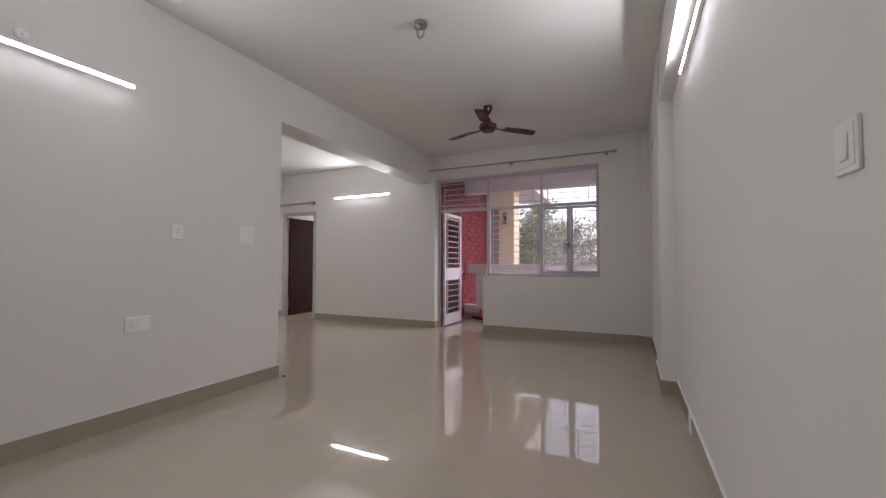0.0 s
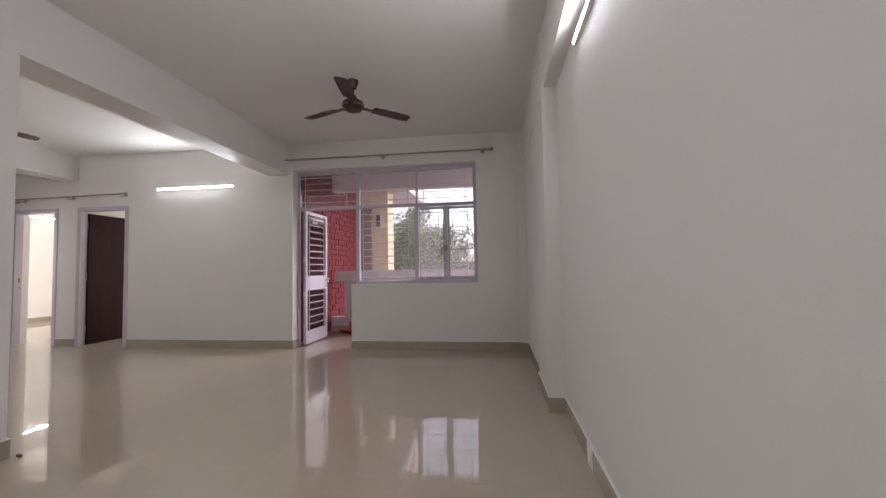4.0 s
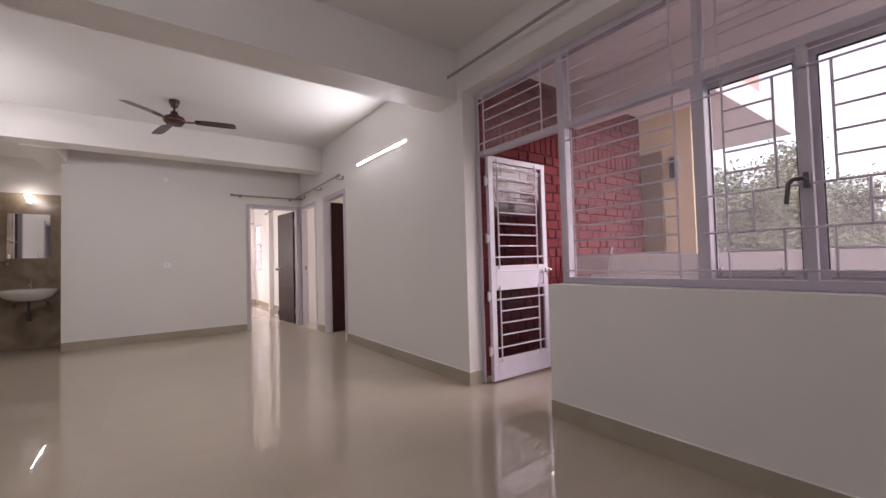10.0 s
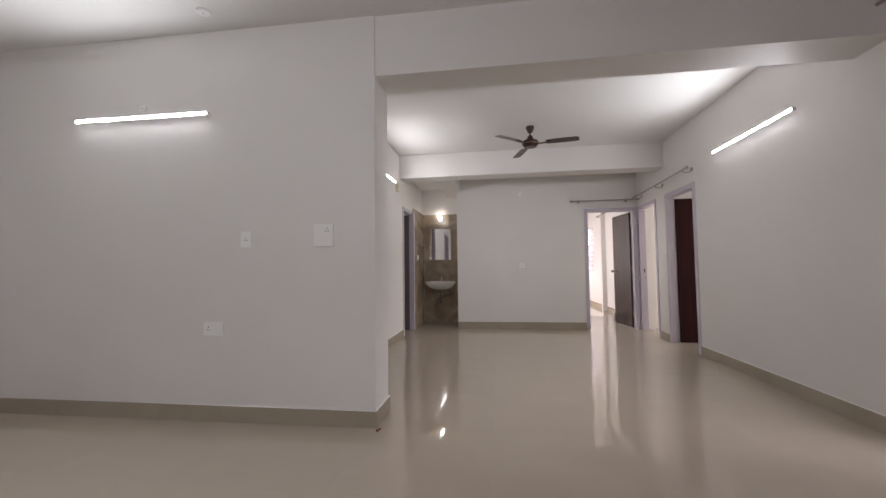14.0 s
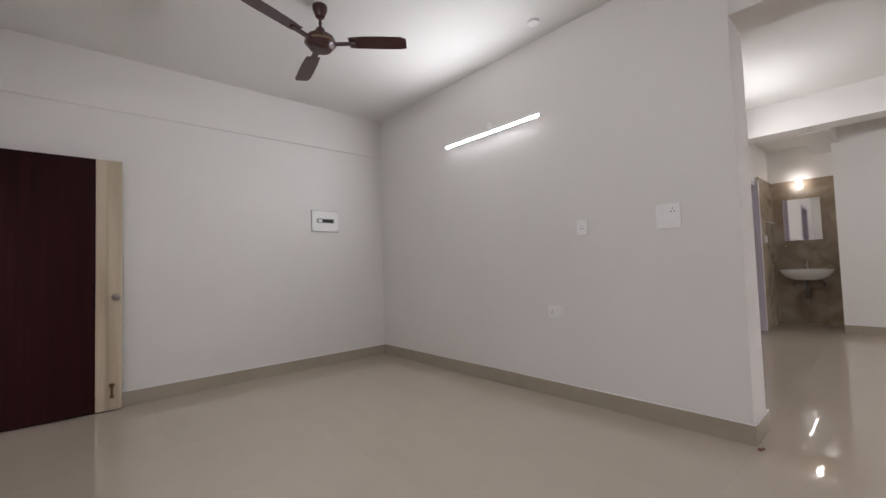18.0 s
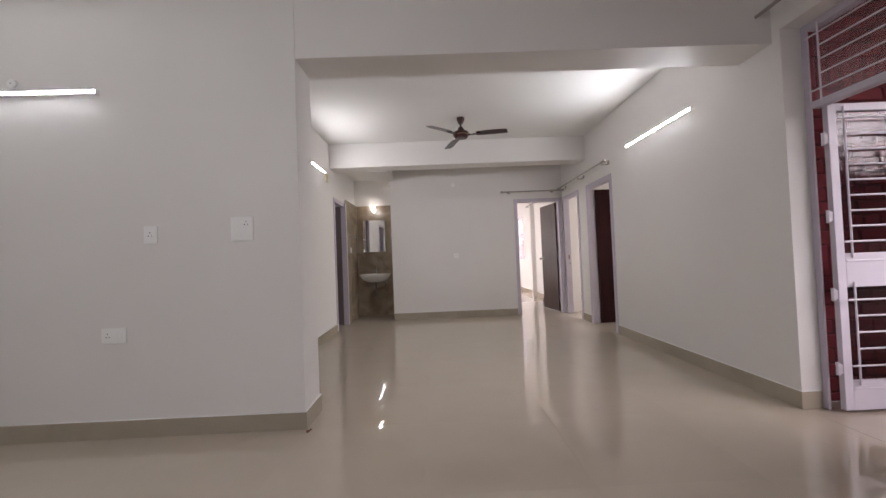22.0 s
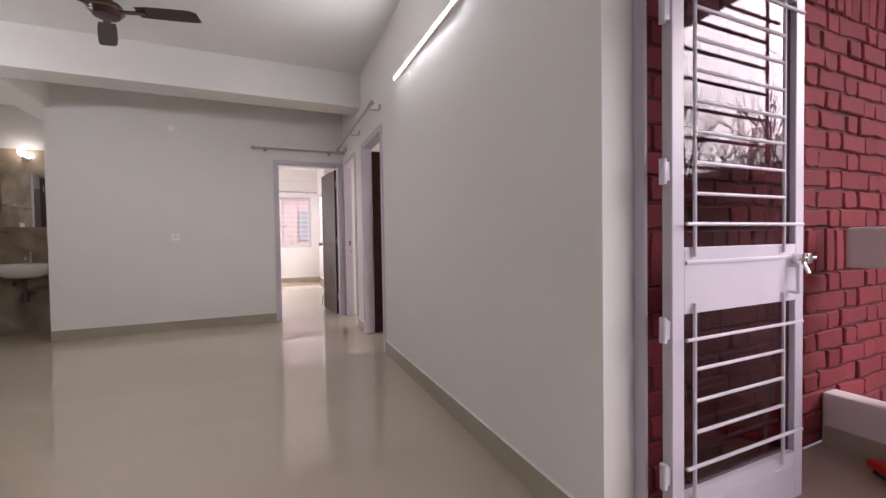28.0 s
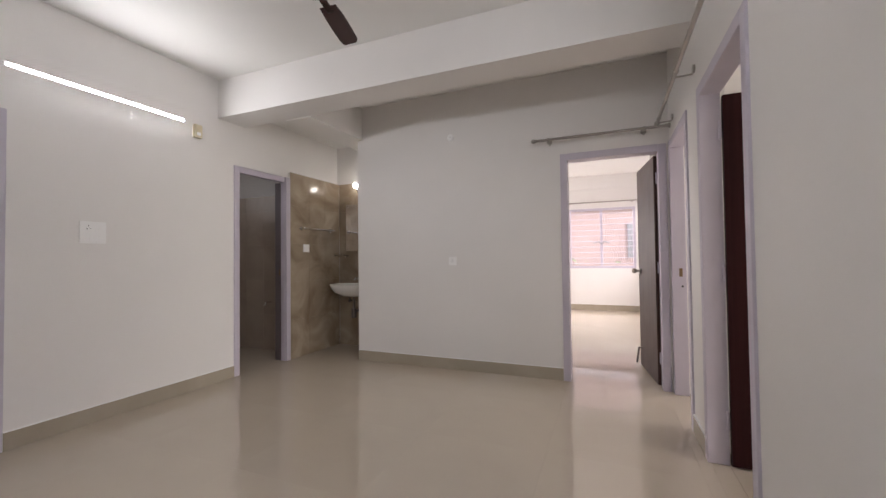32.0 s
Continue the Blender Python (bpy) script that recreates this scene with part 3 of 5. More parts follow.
FY0, FY1 = 6.29, 6.35
window = thing("window_1", "lilac steel window and gate frame with welded grilles", "window", kind="structure")


def frame_bar(x0, z0, x1, z1, name="window_frame", y0=FY0, y1=FY1, parent=None, mat=M_LILAC):
    return part(name, box(B(), x0, y0, z0, x1, y1, z1, 0.003), mat, parent or window)


FW = 0.05
TR0, TR1 = 1.965, 2.01
frame_bar(WIN[0] + 0.002, 0.004, WIN[0] + 0.045, WIN_TOP, y1=6.303)
frame_bar(WIN[0] + 0.045, WIN_TOP - FW, WIN[1] - 0.002, WIN_TOP - 0.001)
frame_bar(WIN[1] - FW, SILL + 0.045, WIN[1] - 0.002, WIN_TOP - FW)
frame_bar(GATE_X, 0.004, GATE_X + 0.055, WIN_TOP - FW, "mullion")
frame_bar(GATE_X + 0.055, SILL + 0.002, WIN[1] - 0.002, SILL + 0.045, "window_sill")
frame_bar(WIN[0] + 0.045, TR0, GATE_X, TR1, "transom")
frame_bar(GATE_X + 0.055, TR0, WIN[1] - FW, TR1, "transom")
MX2, MX3 = -1.10, -0.675
frame_bar(MX2, SILL + 0.045, MX2 + 0.06, TR0, "mullion")
frame_bar(MX2 + 0.02, TR1, MX2 + 0.053, WIN_TOP - FW, "mullion")
PANES = [(WIN[0] + 0.045, GATE_X, TR1, WIN_TOP - FW), (GATE_X + 0.055, MX2 + 0.02, TR1, WIN_TOP - FW), (MX2 + 0.053, WIN[1] - FW, TR1, WIN_TOP - FW), (GATE_X + 0.055, MX2, SILL + 0.045, TR0)]
for x0, x1, z0, z1 in PANES:
    pane = part("pane", box(B(), x0, 6.325, z0, x1, 6.329, z1), M_GLASS, window)
    pane.visible_shadow = False


def sash(x0, x1):
    """A hinged sash with its own rails, pane and stay."""
    z0, z1, w = SILL + 0.047, TR0 - 0.002, 0.034
    s = part("sash", box(B(), x0, 6.352, z0, x0 + w, 6.39, z1, 0.003), M_LILAC, window)
    for a, b, c, d in ((x1 - w, x1, z0, z1), (x0 + w, x1 - w, z0, z0 + w), (x0 + w, x1 - w, z1 - w, z1)):
        part("sash_rail", box(B(), a, 6.352, c, b, 6.39, d, 0.003), M_LILAC, s)
    pane = part("pane", box(B(), x0 + w, 6.368, z0 + w, x1 - w, 6.372, z1 - w), M_SASHGLASS, s)
    pane.visible_shadow = False
    # black strips: rubber edge plus the shadow line round the pane
    for a, b, c, d in ((x0 + w, x0 + w + 0.004, z0 + w, z1 - w), (x1 - w - 0.004, x1 - w, z0 + w, z1 - w), (x0 + w + 0.004, x1 - w - 0.004, z0 + w, z0 + w + 0.004), (x0 + w + 0.004, x1 - w - 0.004, z1 - w - 0.004, z1 - w)):
        part("gasket_and_shade", box(B(), a, 6.358, c, b, 6.367, d), M_RUBBER, s, "black rubber gasket with the shadow line at the pane edge")
    stay = B()
    rod(stay, (x0 + 0.05, 6.31, z0 + 0.012), (x1 - 0.06, 6.31, z0 + 0.016), 0.005)
    for xx in (x0 + 0.07, x1 - 0.1):
        rod(stay, (xx, 6.31, z0 + 0.01), (xx, 6.31, z0 + 0.045), 0.006, 8)
        bmesh.ops.create_uvsphere(stay, u_segments=8, v_segments=6, radius=0.009, matrix=Matrix.Translation((xx, 6.31, z0 + 0.05)))
    part("window_stay", stay, M_STEEL, s, "dark metal window stay", True)


sash(MX2 + 0.026, -0.661)
sash(-0.647, WIN[1] - 0.014)
frame_bar(MX3 + 0.004, SILL + 0.045, MX3 + 0.04, TR0, "mullion", FY0, 6.329)
hb = B()
box(hb, MX3 + 0.01, 6.268, 1.335, MX3 + 0.032, 6.29, 1.405, 0.003)
pipe(hb, [(MX3 + 0.02, 6.266, 1.37), (MX3 + 0.012, 6.248, 1.375), (MX3 - 0.02, 6.245, 1.375), (MX3 - 0.034, 6.245, 1.36), (MX3 - 0.045, 6.245, 1.27)], 0.009)
part("window_handle", hb, M_GUNMETAL, window, "dark lever window handle", True)


def bar(x0, z0, x1, z1, y=6.279, r=0.0055, parent=None, name="grille_bar"):
    part(name, rod(B(), (x0, y, z0), (x1, y, z1), r, 8), M_GATE, parent or window, "", True)


ZL = [0.975 + 0.0995 * k for k in range(10)]
ZU = [2.075, 2.165, 2.255, 2.345, 2.435]
for xl, xr, va, vb in ((WIN[0] + 0.03, GATE_X + 0.01, WIN[0] + 0.13, GATE_X - 0.13), (GATE_X + 0.03, MX2 + 0.02, GATE_X + 0.115, MX2 - 0.085), (MX2 + 0.03, WIN[1] - 0.02, MX2 + 0.135, WIN[1] - 0.155)):
    bar(va, TR0 + 0.02, va, WIN_TOP - 0.03)
    bar(vb, TR0 + 0.02, vb, WIN_TOP - 0.03)
    for k, z in enumerate(ZU):
        if k in (0, 4):
            bar(xl, z, xr, z, 6.289)
        else:
            bar(va, z, vb, z)
va, vb = GATE_X + 0.115, MX2 - 0.085
bar(va, 0.93, va, 1.93), bar(vb, 0.93, vb, 1.93)
for k, z in enumerate(ZL):
    if k in (0, 9):
        bar(GATE_X + 0.03, z, MX2 + 0.03, z, 6.289)
    else:
        bar(va, z, vb, z)
# stepped pattern on the two sashes, mirrored
for x0, s in ((MX2 + 0.06, 1), (WIN[1] - FW, -1)):
    w = 0.385
    X = lambda f: x0 + s * f * w
    lo, hi = 0.975, 1.87
    bar(X(0.22), 0.93, X(0.22), 1.93)
    for z in (lo, 1.165, 1.355, hi):
        bar(X(-0.06), z, X(1.03), z, 6.289)
    bar(X(0.74), 1.355, X(0.74), hi)
    for k in range(1, 5):
        bar(X(0.22), 1.355 + k * 0.103, X(0.74), 1.355 + k * 0.103)
    bar(X(0.5), 1.165, X(0.5), 1.355), bar(X(0.22), 1.262, X(0.5), 1.262)
    bar(X(0.78), lo, X(0.78), 1.165), bar(X(0.22), 1.07, X(0.78), 1.07)

gate = thing("metal_gate", "open pale lilac steel gate with grille bars and glass", "gate")
GX, GY0, GY1, GZ0, GZ1 = -2.768, 6.335, 7.08, 0.02, 1.975
GT = 0.036


def gate_box(name, y0, z0, y1, z1, x0=GX, x1=GX + GT, mat=M_GATE, label=""):
    return part(name, box(B(), x0, y0, z0, x1, y1, z1, 0.003), mat, gate, label)


gate_box("stile", GY0, GZ0, GY0 + 0.055, GZ1)
gate_box("stile", GY1 - 0.055, GZ0, GY1, GZ1)
gate_box("rail", GY0 + 0.055, GZ1 - 0.05, GY1 - 0.055, GZ1)
gate_box("rail", GY0 + 0.055, GZ0, GY1 - 0.055, 0.205)
gate_box("panel_moulding", GY0 + 0.06, 0.15, GY1 - 0.06, 0.16, GX + GT, GX + GT + 0.005)
gate_box("lock_panel", GY0 + 0.055, 0.795, GY1 - 0.055, 1.01)
gate_box("panel_moulding", GY0 + 0.06, 0.955, GY1 - 0.06, 0.968, GX + GT, GX + GT + 0.006)
for z0, z1 in ((0.205, 0.795), (1.01, GZ1 - 0.05)):
    g = part("pane", box(B(), GX + 0.012, GY0 + 0.055, z0, GX + 0.016, GY1 - 0.055, z1), M_TINTGLASS, gate, "dusky glass pane")
    g.visible_shadow = False
BX = GX + GT + 0.008


def gbar(y0, z0, y1, z1, x=BX, r=0.006):
    part("grille_bar", rod(B(), (x, y0, z0), (x, y1, z1), r, 8), M_GATE, gate, "", True)


for y in (GY0 + 0.095, GY1 - 0.15):
    gbar(y, 0.98, y, 1.955)
    gbar(y, 0.18, y, 0.83)
for k in range(9):
    z = 1.085 + k * 0.0985
    full = k in (0, 8)
    gbar(GY0 + (0.04 if full else 0.095), z, GY1 - (0.05 if full else 0.15), z, BX + (0.012 if full else 0))
for k in range(5):
    z = 0.303 + k * 0.1035
    full = k in (0, 4)
    gbar(GY0 + (0.04 if full else 0.095), z, GY1 - (0.05 if full else 0.15), z, BX + (0.012 if full else 0))
for z in (0.28, 0.75, 1.25, 1.75):
    hg = B()
    rod(hg, (GX + 0.02, GY0 - 0.022, z - 0.04), (GX + 0.02, GY0 - 0.022, z + 0.04), 0.011, 12)
    box(hg, GX + 0.01, GY0 - 0.02, z - 0.03, GX + 0.03, GY0 + 0.0, z + 0.03, 0.002)
    part("hinge", hg, M_GATE, gate, "", True)
lt = B()
rod(lt, (GX + GT + 0.02, GY1 - 0.1, 0.955), (GX + GT + 0.02, GY1 + 0.03, 0.955), 0.009, 12)
for y in (GY1 - 0.07, GY1 - 0.02):
    box(lt, GX + GT, y - 0.012, 0.935, GX + GT + 0.032, y + 0.012, 0.975, 0.003)
rod(lt, (GX + GT + 0.02, GY1 - 0.06, 0.955), (GX + GT + 0.045, GY1 - 0.06, 0.90), 0.006, 8)
part("latch", lt, M_CHROME, gate, "shiny sliding latch", True)
ph = B()
pipe(ph, [(GX + GT, GY1 - 0.1, 0.93), (GX + GT + 0.03, GY1 - 0.1, 0.93), (GX + GT + 0.03, GY1 - 0.1, 0.83), (GX + GT, GY1 - 0.1, 0.83)], 0.006)
part("pull_handle", ph, M_GATE, gate, "", True)


# ---- lamps ----
def tube_light(mid, along, out, length, label, glass=M_TUBE):
    """A slim LED batten: body, diffuser that glows to the front and below, and two end caps. along, out: unit vectors, along x out pointing down."""
    lamp = thing("tube_light", label, "tube light", group="wall tube lights")
    m, a, o = Vector(mid), Vector(along), Vector(out)
    turn = Matrix((a, o, a.cross(o))).transposed().to_4x4()
    turn.translation = m
    h = length / 2
    bm = box(B(), -h + 0.012, 0.0, -0.0115, h - 0.012, 0.0252, 0.0106, 0.0008)
    # lip added to the body to keep glow off the ceiling
    box(bm, -h + 0.012, 0.0253, -0.0115, h - 0.012, 0.0275, -0.0085, 0.0006)
    bm.transform(turn)
    part("body", bm, M_PLASTIC, lamp)
    bm = B()
    prof = [(0.0270, -0.0084), (0.0276, -0.005), (0.028, 0.0), (0.0273, 0.0065), (0.0254, 0.0102)]
    n = len(prof) - 1
    rings = [[bm.verts.new((x, y, z)) for y, z in prof] for x in (-h + 0.013, h - 0.013)]
    for k in range(n):
        bm.faces.new((rings[0][k], rings[0][k + 1], rings[1][k + 1], rings[1][k]))
    bmesh.ops.recalc_face_normals(bm, faces=bm.faces)
    bm.transform(turn)
    part("diffuser", bm, glass, lamp, "glowing white diffuser", True)
    for x in (-h, h - 0.012):
        bm = box(B(), x, 0.0, -0.0138, x + 0.012, 0.030, 0.0138, 0.003)
        bm.transform(turn)
        part("end_cap", bm, M_PLASTIC, lamp)


tube_light((-4.37, NORTH, 2.345), (1, 0, 0), (0, -1, 0), 1.24, "lit white tube light on the dining wall", M_TUBE_BOOSTED)
tube_light((-5.45, SOUTH, 2.405), (-1, 0, 0), (0, 1, 0), 1.15, "lit white tube light above the kitchen doorway", M_TUBE_DIMMED)
tube_light((-10.65, 9.0, 2.46), (0, 1, 0), (1, 0, 0), 1.2, "lit white tube light in the north room")
tube_light(SKEW @ Vector((PART, 1.04, 2.268)), SKEW.to_3x3() @ Vector((0, 1, 0)), SKEW.to_3x3() @ Vector((1, 0, 0)), 1.14, "lit white tube light on the partition wall")
tube_light((RIGHT, 2.55, 2.355), (0, -1, 0), (-1, 0, 0), 1.16, "lit white tube light on the side wall")


def ceiling_fan(x, y, spin, hub=2.66):
    fan = thing("ceiling_fan", "dark brown three-blade ceiling fan hanging from the ceiling", "ceiling fan", group="ceiling fans", at=pose(x, y, CEIL))
    d = hub - CEIL
    bm = lathe(B(), [(0.012, -0.085), (0.03, -0.08), (0.05, -0.03), (0.052, -0.005), (0.05, 0.0)])
    part("canopy", bm, M_FAN, fan, "", True)
    part("down_rod", rod(B(), (0, 0, d + 0.04), (0, 0, -0.06), 0.011), M_FAN, fan, "", True)
    bm = lathe(B(), [(0.012, d + 0.10), (0.03, d + 0.095), (0.05, d + 0.04), (0.055, d + 0.03)][::-1])
    part("lower_canopy", bm, M_FAN, fan, "", True)
    bm = lathe(B(), [(0.03, d - 0.055), (0.075, d - 0.05), (0.10, d - 0.02), (0.105, d + 0.005), (0.095, d + 0.03), (0.05, d + 0.042), (0.02, d + 0.045)])
    part("motor", bm, M_FAN, fan, "", True)
    part("trim_ring", lathe(B(), [(0.101, d - 0.016), (0.108, d - 0.012), (0.108, d - 0.006), (0.101, d - 0.002)]), M_BRONZE, fan, "", True)
    for k in range(3):
        bm = B()
        rows = []
        for f, w0, w1, dz in ((0.0, -0.05, 0.05, 0.004), (0.25, -0.058, 0.058, 0.004), (0.6, -0.06, 0.062, 0.0), (0.9, -0.058, 0.06, -0.004), (1.0, -0.04, 0.05, -0.006)):
            r = 0.2 + f * 0.4
            rows.append([bm.verts.new((r, w, d - 0.012 + dz - w * 0.16 + e)) for w in (w0, 0.0, w1) for e in (0.0015, -0.0015)])
        for p, q in zip(rows, rows[1:]):
            for i, j in ((0, 2), (2, 4), (4, 5), (5, 3), (3, 1), (1, 0)):
                bm.faces.new((p[i], p[j], q[j], q[i]))
        for e in (rows[0], rows[-1]):
            bm.faces.new((e[0], e[2], e[3], e[1])), bm.faces.new((e[2], e[4], e[5], e[3]))
        bmesh.ops.recalc_face_normals(bm, faces=bm.faces)
        bm.transform(pose(0, 0, 0, 0, 0, spin + 120 * k))
        blade = part("blade", bm, M_FAN, fan, "", True)
        bm = box(B(), 0.085, -0.022, d - 0.018, 0.25, 0.022, d - 0.010, 0.003)
        bm.transform(pose(0, 0, 0, 0, 0, spin + 120 * k))
        part("blade_bracket", bm, M_FAN, blade)
    return fan


ceiling_fan(-1.305, 4.44, 40, 2.665)
ceiling_fan(-1.31, 0.885, 20, 2.65)
ceiling_fan(-5.39, 4.172, 75, 2.69)


def curtain_rod(a, b, wall, brackets, label):
    """A steel rod with ball ends on hooks; wall: the unit vector towards the wall."""
    cr = thing("curtain_rod", label, "curtain rod", group="curtain rods")
    a, b, w = Vector(a), Vector(b), Vector(wall)
    part("rod", rod(B(), a, b, 0.0125, 14), M_STEEL, cr, "", True)
    d = (b - a).normalized()
    for p, s in ((a, -1), (b, 1)):
        bm = B()
        rod(bm, p, p + d * s * 0.015, 0.016, 14)
        bmesh.ops.create_uvsphere(bm, u_segments=14, v_segments=10, radius=0.022, matrix=Matrix.Translation(p + d * s * 0.03))
        part("finial", bm, M_STEEL, cr, "", True)
    for f in brackets:
        p = a.lerp(b, f)
        bm = B()
        rod(bm, p + w * 0.088, p + w * 0.1, 0.025, 16)
        pipe(bm, [p + w * 0.09 + Vector((0, 0, -0.03)), p + Vector((0, 0, -0.035)), p + Vector((0, 0, -0.012))], 0.006, 8)
        rod(bm, p - d * 0.01, p + d * 0.01, 0.017, 14)
        part("bracket", bm, M_STEEL, cr, "", True)


curtain_rod((-2.96, NORTH - 0.1, 2.655), (-0.03, NORTH - 0.1, 2.655), (0, 1, 0), (0.5, 0.97), "long dull steel curtain rod above the wide window")
curtain_rod((WEST + 0.1, 5.05, 2.25), (WEST + 0.1, 6.12, 2.25), (-1, 0, 0), (0.1, 0.85), "steel curtain rod above the bedroom doorway")
curtain_rod((-5.47, NORTH - 0.1, 2.29), (-7.4, NORTH - 0.1, 2.27), (0, 1, 0), (0.03, 0.5, 0.95), "steel curtain rod above the two doorways")
curtain_rod((-12.8, 4.7, 2.32), (-12.8, 6.3, 2.32), (-1, 0, 0), (0.1, 0.9), "steel curtain rod above the bedroom window")
curtain_rod((-9.0, 6.29, 2.4), (-11.0, 6.29, 2.4), (0, 1, 0), (0.05, 0.95), "steel curtain rod on the bedroom side wall")


# ---- switches, sockets and boxes ----
M_GREYWHITE = material("greyed_white_plastic", (0.78, 0.765, 0.75), 0.4, vary=0.03, bump=0.02)


def wall_frame(face, u, z):
    """The pose of a plate on a wall: local x to the right along the wall as seen, y out of it, z up."""
    return {"part": SKEW @ Matrix(((0, 1, 0, PART), (1, 0, 0, u), (0, 0, 1, z), (0, 0, 0, 1))),
            "right": Matrix(((0, -1, 0, RIGHT), (1, 0, 0, u), (0, 0, 1, z), (0, 0, 0, 1))),
            "north": Matrix(((1, 0, 0, u), (0, -1, 0, NORTH), (0, 0, 1, z), (0, 0, 0, 1))),
            "south": Matrix(((1, 0, 0, u), (0, 1, 0, SOUTH), (0, 0, 1, z), (0, 0, 0, 1))),
            "tiles": Matrix(((1, 0, 0, u), (0, 1, 0, TILE_Y + 0.008), (0, 0, 1, z), (0, 0, 0, 1))),
            "back": Matrix(((1, 0, 0, u), (0, 1, 0, BACK), (0, 0, 1, z), (0, 0, 0, 1))),
            "west": Matrix(((0, 1, 0, WEST), (1, 0, 0, u), (0, 0, 1, z), (0, 0, 0, 1)))}[face]


def fix(name, bm, mat, parent, m, label=""):
    bm.transform(m)
    bmesh.ops.recalc_face_normals(bm, faces=bm.faces)
    return part(name, bm, mat, parent, label)


def switch_plate(face, u, z, w, h, rockers=(), sockets=(), label="white modular switch plate on the wall", category="switch", flush=0.012):
    m = wall_frame(face, u, z)
    sp = thing("switch_plate", label, category, group="switch plates")
    fix("plate", box(B(), -w / 2, 0, -h / 2, w / 2, flush, h / 2, 0.003), M_PLASTIC if flush > 0.005 else M_WALL, sp, m)
    fix("inner_frame", box(B(), -w / 2 + 0.01, flush, -h / 2 + 0.01, w / 2 - 0.01, flush + 0.0015, h / 2 - 0.01, 0.0005), M_PLASTIC if flush > 0.005 else M_WALL, sp, m)
    for x, zz, rw, rh in rockers:
        bm = box(B(), x - rw / 2, flush + 0.0015, zz - rh / 2, x + rw / 2, flush + 0.006, zz + rh / 2, 0.001)
        for v in bm.verts:
            if v.co.z > zz and v.co.y > flush + 0.003:
                v.co.y -= 0.003
        fix("rocker", bm, M_PLASTIC, sp, m)
    for x, zz in sockets:
        s = fix("socket", box(B(), x - 0.02, flush + 0.0015, zz - 0.022, x + 0.02, flush + 0.003, zz + 0.022, 0.001), M_PLASTIC, sp, m)
        for hx, hz in ((0, 0.012), (-0.01, -0.008), (0.01, -0.008)):
            fix("pin_hole", rod(B(), (x + hx, flush + 0.0025, zz + hz), (x + hx, flush + 0.0036, zz + hz), 0.0034, 10), M_DARK, s, m)


RK = 0.022
switch_plate("part", 1.922, 1.312, 0.085, 0.115, (), [(0, 0.0)], "small white wall socket plate on the partition wall", "socket")
switch_plate("part", 2.515, 1.33, 0.145, 0.16, [(-0.035, 0.035, RK, 0.045), (-0.035, -0.04, RK, 0.045), (-0.01, -0.04, RK, 0.045), (0.015, -0.04, RK, 0.045), (0.04, -0.04, RK, 0.045)], [(0.03, 0.035)], "white switch board with a socket on the partition wall")
switch_plate("part", 1.674, 0.664, 0.155, 0.1, [(0.02, 0, RK, 0.045), (0.046, 0, RK, 0.045)], [(-0.035, 0.0)], "white low socket plate with two rockers", "socket")
switch_plate("right", 1.01, 1.278, 0.086, 0.092, [(-0.004, 0, 0.026, 0.048)], (), "white single-rocker switch plate beside the entry", "switch", 0.007)
switch_plate("north", 0.01, 0.268, 0.15, 0.095, (), [(-0.035, 0.0)], "wall-coloured low socket plate under the window", "socket", 0.004)
cover = thing("cable_outlet", "small grey round cable outlet beside the low socket", "cable outlet")
fix("ring", rod(B(), (0, 0.006, 0), (0, 0.009, 0), 0.012, 16), M_GREYWHITE, cover, wall_frame("north", 0.04, 0.266))
fix("hole", rod(B(), (0, 0.0085, 0), (0, 0.0095, 0), 0.006, 12), M_DARK, cover, wall_frame("north", 0.04, 0.266))
switch_plate("west", 4.15, 1.126, 0.085, 0.085, (), [(0, 0.0)], "white wall socket plate on the end wall", "socket")
switch_plate("south", -5.357, 1.375, 0.16, 0.16, [(-0.04, 0.035, RK, 0.045), (-0.04, -0.04, RK, 0.045), (-0.013, -0.04, RK, 0.045), (0.014, -0.04, RK, 0.045), (0.041, -0.04, RK, 0.045)], [(0.03, 0.035)], "white switch board on the dining wall")
switch_plate("tiles", -7.53, 1.30, 0.1, 0.095, [(-0.014, 0, RK, 0.045)], (), "white switch plate on the tiled wall")

mcb = thing("distribution_board", "white metal circuit breaker box set in the wall", "fuse box")
mm = wall_frame("back", -2.092, 1.607)
fix("rim", box(B(), -0.163, 0, -0.121, 0.163, 0.006, 0.121, 0.002), M_GREY, mcb, mm, "grey metal rim")
fix("case", box(B(), -0.157, 0.0061, -0.115, 0.157, 0.018, 0.115, 0.003), M_PLASTIC, mcb, mm)
fix("window", box(B(), -0.105, 0.018, -0.02, 0.105, 0.0192, 0.03, 0.001), M_GREY, mcb, mm, "dark slot for breakers")
for k in range(8):
    fix("breaker", box(B(), -0.085 + 0.021 * k, 0.0175, -0.012, -0.067 + 0.021 * k, 0.025, 0.018, 0.001), M_DARK if k < 6 else M_PLASTIC, mcb, mm)
for x in (-0.145, 0.145):
    for z in (-0.1, 0.1):
        fix("screw", rod(B(), (x, 0.0178, z), (x, 0.0205, z), 0.005, 10), M_CHROME, mcb, mm)

bell = thing("door_bell", "yellowed plastic doorbell box beside the tube light", "doorbell")
mm = wall_frame("south", -6.146, 2.345)
fix("case", box(B(), -0.035, 0, -0.06, 0.035, 0.035, 0.06, 0.004), M_CREAMPLASTIC, bell, mm)
fix("grille", box(B(), -0.02, 0.035, -0.04, 0.02, 0.037, -0.01, 0.001), M_PLASTIC, bell, mm)


